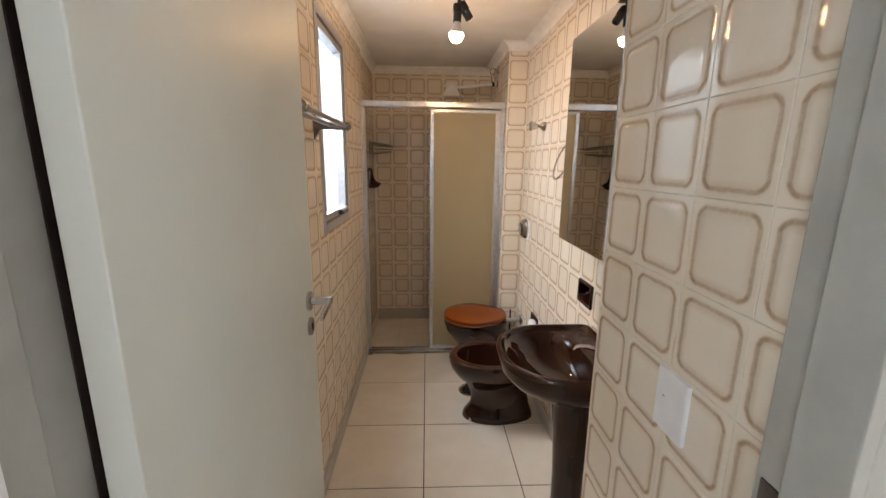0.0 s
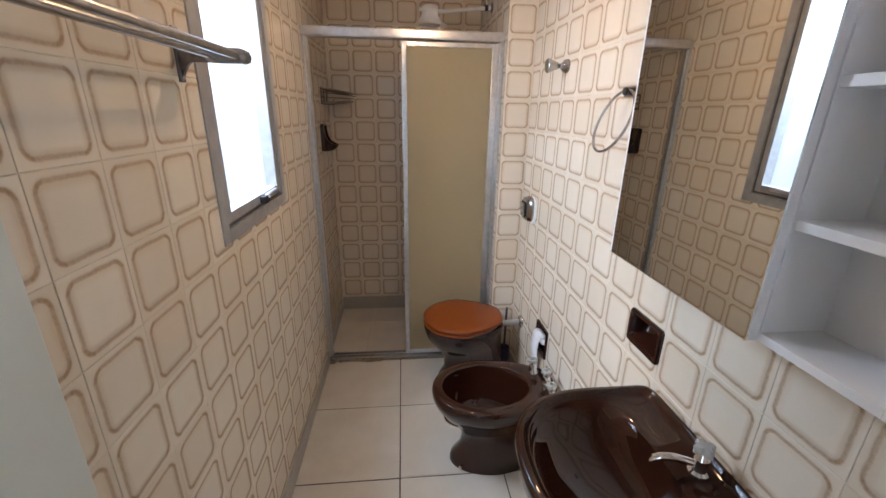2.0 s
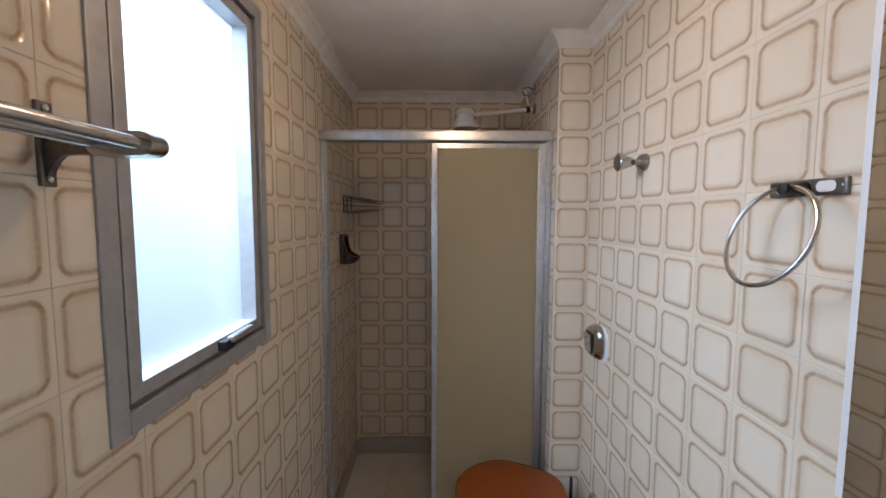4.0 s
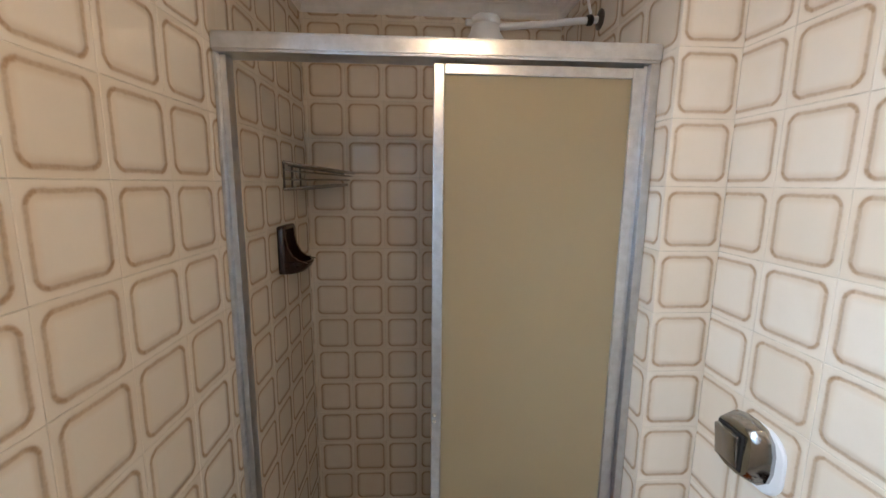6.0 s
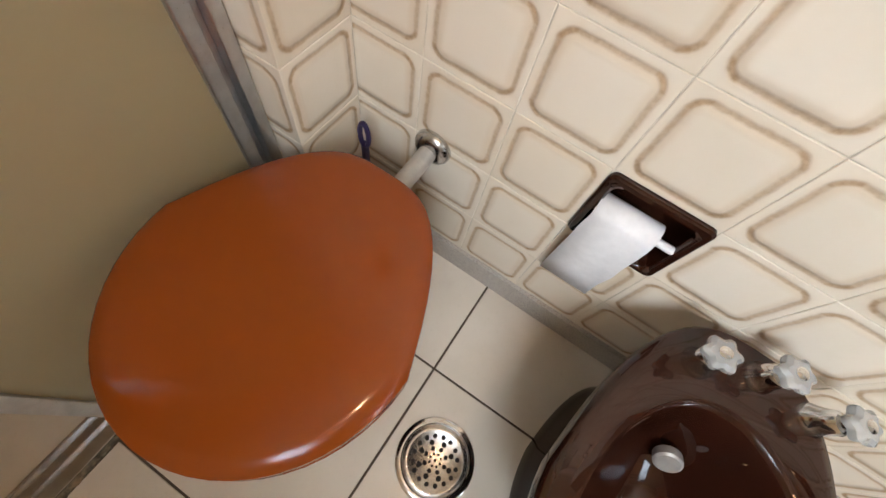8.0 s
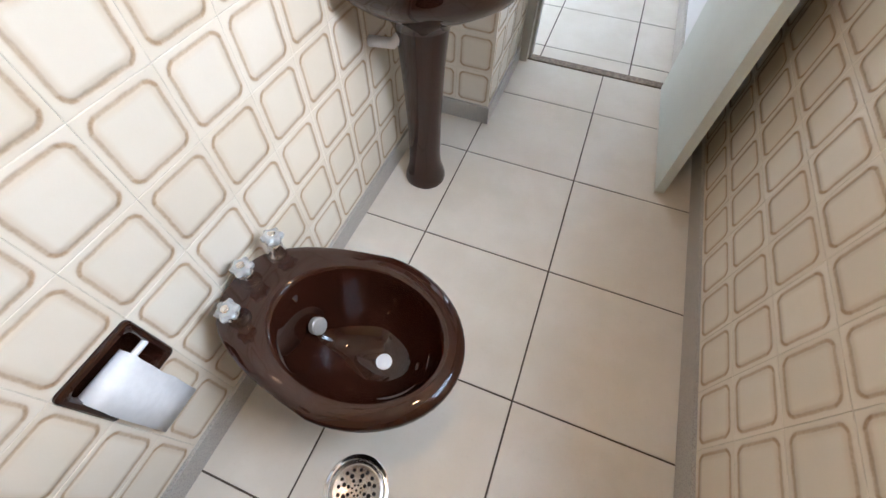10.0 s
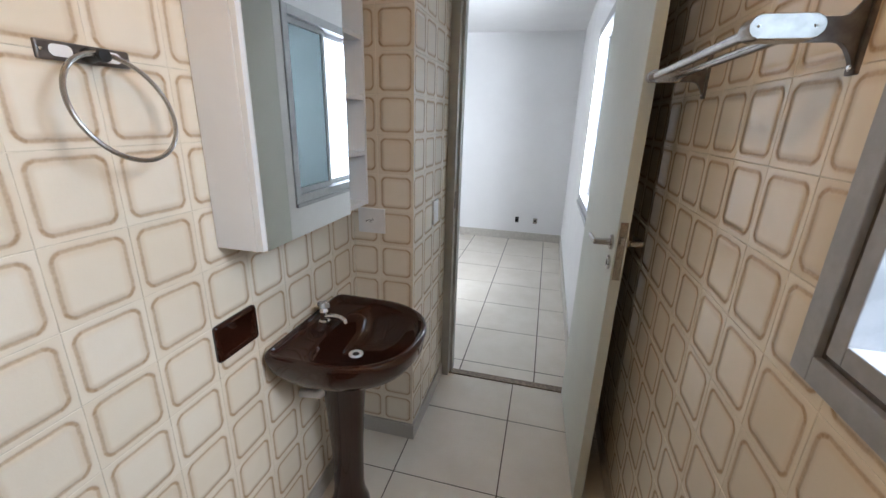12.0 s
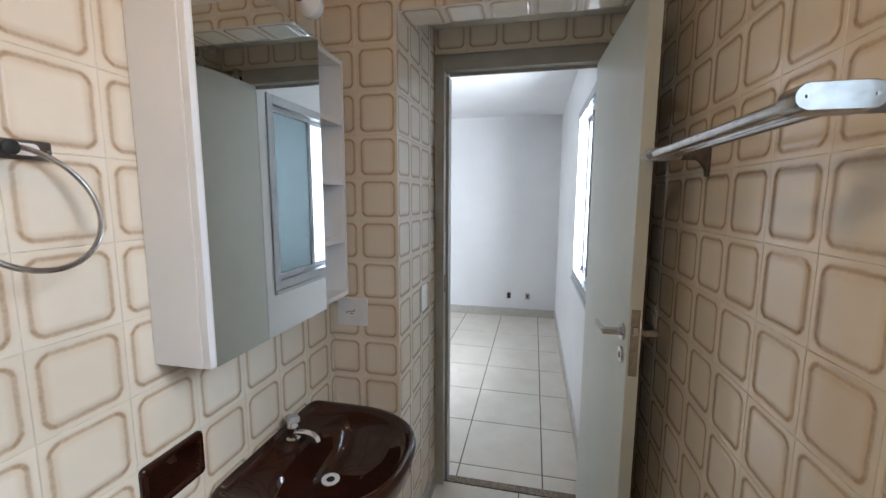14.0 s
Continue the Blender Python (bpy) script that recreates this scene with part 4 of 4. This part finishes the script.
# ---------------------------------------------------------------- mirror cabinet
cabinet = thing("mirror_cabinet", "white laminate wall cabinet with a mirror door and open shelves", "cabinet", (W, 1.36, 1.18))
C0, C1, CM, CZ0, CZ1, CX = 1.040, 1.676, 1.240, 1.182, 1.955, 1.058
boxed("side_panel", (CX, C1 - .016, CZ0), (W - .002, C1, CZ1), LAMINATE, cabinet, .001)
boxed("side_panel", (CX, C0, CZ0), (W - .002, C0 + .015, CZ1), LAMINATE, cabinet, .001)
boxed("divider", (CX, CM - .012, CZ0 + .015), (W - .002, CM + .003, CZ1 - .015), LAMINATE, cabinet, .001)
boxed("back_panel", (W - .006, C0 + .015, CZ0 + .001), (W - .0015, C1 - .016, CZ1 - .001), LAMINATE, cabinet, 0)
boxed("bottom_panel", (CX, C0 + .015, CZ0), (W - .006, C1 - .016, CZ0 + .015), LAMINATE, cabinet, .001)
boxed("top_panel", (CX, C0 + .015, CZ1 - .015), (W - .006, C1 - .016, CZ1), LAMINATE, cabinet, .001)
for z in (1.366, 1.557, 1.750):
    boxed("shelf", (CX + .002, C0 + .015, z), (W - .006, CM - .012, z + .015), LAMINATE, cabinet, .001)
door_c = boxed("door", (CX - .017, CM - .010, CZ0 + .001), (CX - .001, C1 - .001, CZ1 - .001), LAMINATE, cabinet, .001)
boxed("mirror", (CX - .0205, CM - .010, CZ0 + .0005), (CX - .0172, C1 - .014, CZ1 - .0005), SILVER, door_c, 0, "clear mirror glass")
settle(cabinet)

# ---------------------------------------------------------------- plates
plate = thing("socket_plate", "white wall socket plate on the tiled pillar", "socket", (1.09, YP, 1.035))
part("plate", box(bmesh.new(), (1.030, YP - .001, 1.036), (1.150, YP + .008, 1.142), .003), WHITE_PLASTIC, plate)
for x, z, w, h in ((1.083, 1.094, .003, .012), (1.092, 1.090, .005, .004), (1.100, 1.092, .004, .004), (1.107, 1.089, .004, .004), (1.113, 1.086, .003, .006), (1.094, 1.083, .014, .002)):
    part("slot", box(bmesh.new(), (x - w / 2, YP + .0075, z - h / 2), (x + w / 2, YP + .0088, z + h / 2)), DARK, plate)
settle(plate)
blank = thing("blank_plate", "blank white plastic cover plate on the door reveal", "cover plate", (XP, .618, 1.02))
part("plate", box(bmesh.new(), (XP - .009, .578, 1.018), (XP + .001, .659, 1.132), .003), WHITE_PLASTIC, blank)
part("screw_slot", box(bmesh.new(), (XP - .0096, .632, 1.082), (XP - .0088, .638, 1.0835)), DARK, blank)
settle(blank)


# ---------------------------------------------------------------- lamps
def bulb(base, axis, material, parent):
    axis = Vector(axis).normalized()
    # Cap is widened over the globe's socket end to keep light off the ceiling.
    collar = part("bulb_cap", lathe(bmesh.new(), base, axis, [(.013, -.02), (.014, .004), (.022, .018), (.033, .034), (.0352, .042)], 18), WHITE_PLASTIC, parent, "white bulb cap")
    part("bulb", lathe(bmesh.new(), Vector(base) + axis * .012, axis, [(.030, .027), (.0345, .031), (.0345, .036), (.032, .050), (.024, .062), (.012, .069), (.002, .0705)], 24), material, collar, "round lamp bulb")


def socket(base, axis, length, parent):
    axis = Vector(axis).normalized()
    return part("socket", lathe(bmesh.new(), base, axis, [(.014, 0), (.021, .003), (.023, .012), (.023, length * .5), (.020, length * .52), (.020, length - .004), (.018, length), (.015, length - .002), (.014, length - .02)], 22), BLACK, parent)


spot = thing("wall_spotlight", "black two-socket wall spotlight with an unlit bulb", "wall lamp", (W, 1.34, 2.087))
part("base", lathe(bmesh.new(), (W + .001, 1.34, 2.084), (-1, 0, 0), [(.059, 0), (.059, .010), (.055, .017), (.010, .019)], 36), BLACK, spot)
part("arm", tube(bmesh.new(), [(W - .015, 1.335, 2.080), (W - .06, 1.328, 2.075), (1.082, 1.320, 2.076)], .010, 12), BLACK, spot)
ax = Vector((-.12, -1, -.17)).normalized()
socket((1.086, 1.330, 2.078), ax, .085, spot)
socket((1.086, 1.335, 2.079), (.02, 1, .14), .075, spot)
bulb(Vector((1.086, 1.330, 2.078)) + ax * .085, ax, BULB_OFF, spot)
settle(spot)

lamp = thing("ceiling_spotlight", "black two-socket ceiling spotlight with one lit bulb", "ceiling lamp", (.625, 2.12, H))
part("base", lathe(bmesh.new(), (.628, 2.12, H + .001), (0, 0, -1), [(.052, 0), (.052, .010), (.048, .018), (.010, .020)], 36), BLACK, lamp)
part("stem", tube(bmesh.new(), [(.628, 2.12, H - .015), (.628, 2.12, H - .065)], .009, 12), BLACK, lamp)
ax = Vector((-.04, .02, -1)).normalized()
socket((.622, 2.121, 2.232), ax, .082, lamp)
socket((.634, 2.12, 2.236), (.55, .02, -.84), .085, lamp)
bulb(Vector((.622, 2.121, 2.232)) + ax * .090, ax, BULB_LIT, lamp)
settle(lamp)

# ---------------------------------------------------------------- bedroom
bwin = thing("window_2", "aluminium sliding bedroom window, half frosted and half clear", "window", (BX, -.25, BWIN[1]), "structure")
part("window_frame", rect_ring(bmesh.new(), BX - .12, BX + .012, (BWIN[0] - .03, BWIN[1] - .03, BWIN[2] + .03, BWIN[3] + .03), inset(BWIN, .022)), WINDOW_GREY, bwin)
part("window_sill", box(bmesh.new(), (BX - .01, BWIN[0] - .03, BWIN[1] - .055), (BX + .022, BWIN[2] + .03, BWIN[1] - .031), .003), WINDOW_GREY, bwin)
near_sash = part("sash", rect_ring(bmesh.new(), BX - .05, BX - .02, (-.275, BWIN[1] + .022, BWIN[2] - .022, BWIN[3] - .022), (-.240, BWIN[1] + .058, BWIN[2] - .055, BWIN[3] - .056)), WINDOW_GREY, bwin)
p = boxed("pane", (BX - .037, -.245, BWIN[1] + .05), (BX - .033, BWIN[2] - .05, BWIN[3] - .05), BLUE_PANE, bwin, 0, "blue-grey pane")
far_sash = part("sash", rect_ring(bmesh.new(), BX - .085, BX - .055, (BWIN[0] + .022, BWIN[1] + .022, -.255, BWIN[3] - .022), (BWIN[0] + .055, BWIN[1] + .058, -.290, BWIN[3] - .056)), WINDOW_GREY, bwin)
p = boxed("pane", (BX - .072, BWIN[0] + .05, BWIN[1] + .05), (BX - .068, -.285, BWIN[3] - .05), CLEAR_GLASS, bwin, 0, "clear glass")
p.visible_shadow = False
part("sash_catch", box(bmesh.new(), (BX - .018, .145, 1.48), (BX - .008, .157, 1.56), .002), BLACK, near_sash, "black sash catch")
settle(bwin)
cable = thing("cable_outlet", "open black cable hole low on the white wall", "cable outlet", (.715, BY, .235))
part("box_rim", rect_ring(bmesh.new(), -.001, .001, (-.022, -.037, .022, .037), (-.018, -.033, .018, .033), 0), DARK, cable)
part("box_cavity", box(bmesh.new(), (-.004, -.0178, -.0328), (-.0005, .0178, .0328)), DARK, cable)
cable.matrix_world = Matrix.Translation((.715, BY + .002, .270)) @ pose(0, 0, 0, 0, 0, 90)
outlet = thing("wall_socket", "grey plastic socket plate low on the white wall", "socket", (.479, BY, .235))
part("plate", box(bmesh.new(), (.452, BY - .001, .232), (.506, BY + .010, .306), .003), STEEL, outlet, "grey plate")
part("socket_face", lathe(bmesh.new(), (.479, BY + .0095, .269), (0, 1, 0), [(.014, 0), (.014, .002), (.012, .003)], 16), DARK, outlet)
settle(outlet)

# ---------------------------------------------------------------- tiles, piece by piece
FX, FY, FP = .466, 2.527, .4605
tiling(floor, (0, 0, 0), (1, 0, 0), (0, 1, 0), (.0, .368, W, 2.957), (FX, FY), FP, [], .0052, .0025, FLOOR, .0)
tiling(floor, (0, 0, 0), (1, 0, 0), (0, 1, 0), (.0, 3.035, XC, YB), (.24, 3.46), FP, [], .0012, .0025, FLOOR, .0)
tiling(bedroom_floor, (0, 0, 0), (1, 0, 0), (0, 1, 0), (BX, BY, 3.0, .316), (.345, .203), FP, [], .0065, .0025, FLOOR, .0)
TOP = H - .045
tiling(wall_left, (XL, 0, 0), (0, 1, 0), (0, 0, 1), (.425, Z0 - .004, 2.999, TOP), (1.2875, Z0), T, [inset(WIN, .006), (YL, LZ, YP, 3)])
tiling(wall_shower, (0, 0, 0), (0, 1, 0), (0, 0, 1), (3.001, Z0 - .004, YB - .001, TOP), (3.10, Z0), T)
tiling(wall_right, (W, 0, 0), (0, -1, 0), (0, 0, 1), (-YC, Z0 - .004, -YP, TOP), (-2.03, Z0), T, [(-DISH[2], DISH[1], -DISH[0], DISH[3]), (-PAPER_BOX[2], PAPER_BOX[1], -PAPER_BOX[0], PAPER_BOX[3])])
tiling(wall_back, (0, YB, 0), (1, 0, 0), (0, 0, 1), (.001, .108, XC - .001, TOP), (.165, .110), T)
tiling(wall_column, (0, YC, 0), (1, 0, 0), (0, 0, 1), (XC, Z0 - .004, W, TOP), (XC - .003, Z0), T)
tiling(wall_column, (XC, 0, 0), (0, -1, 0), (0, 0, 1), (-YB + .001, Z0 - .004, -YC, TOP), (-YC, Z0), T)
tiling(wall_pillar, (0, YP, 0), (-1, 0, 0), (0, 0, 1), (-W + .001, Z0 - .004, -XP, TOP), (-XP, Z0), T)
tiling(wall_pillar, (XP, 0, 0), (0, -1, 0), (0, 0, 1), (-YP, Z0 - .004, -.400, H - .003), (-YP, Z0), T, [(-YP, LZ, -YL, 3)])
tiling(wall_lintel, (0, YP, 0), (-1, 0, 0), (0, 0, 1), (-XP + .001, LZ, -.001, TOP), (-XP, Z0), T)
tiling(wall_lintel, (0, 0, LZ), (0, 1, 0), (1, 0, 0), (YL + .001, .001, YP, XP - .001), (YP, XP), T)
tiling(wall_lintel, (0, YL, 0), (1, 0, 0), (0, 0, 1), (XL, LZ, XP - .001, H - .003), (XP, Z0), T)
tiling(wall_over_door, (0, .398, 0), (-1, 0, 0), (0, 0, 1), (-XP + .001, ZF + .002, -XL, H - .003), (-XP, Z0), T)
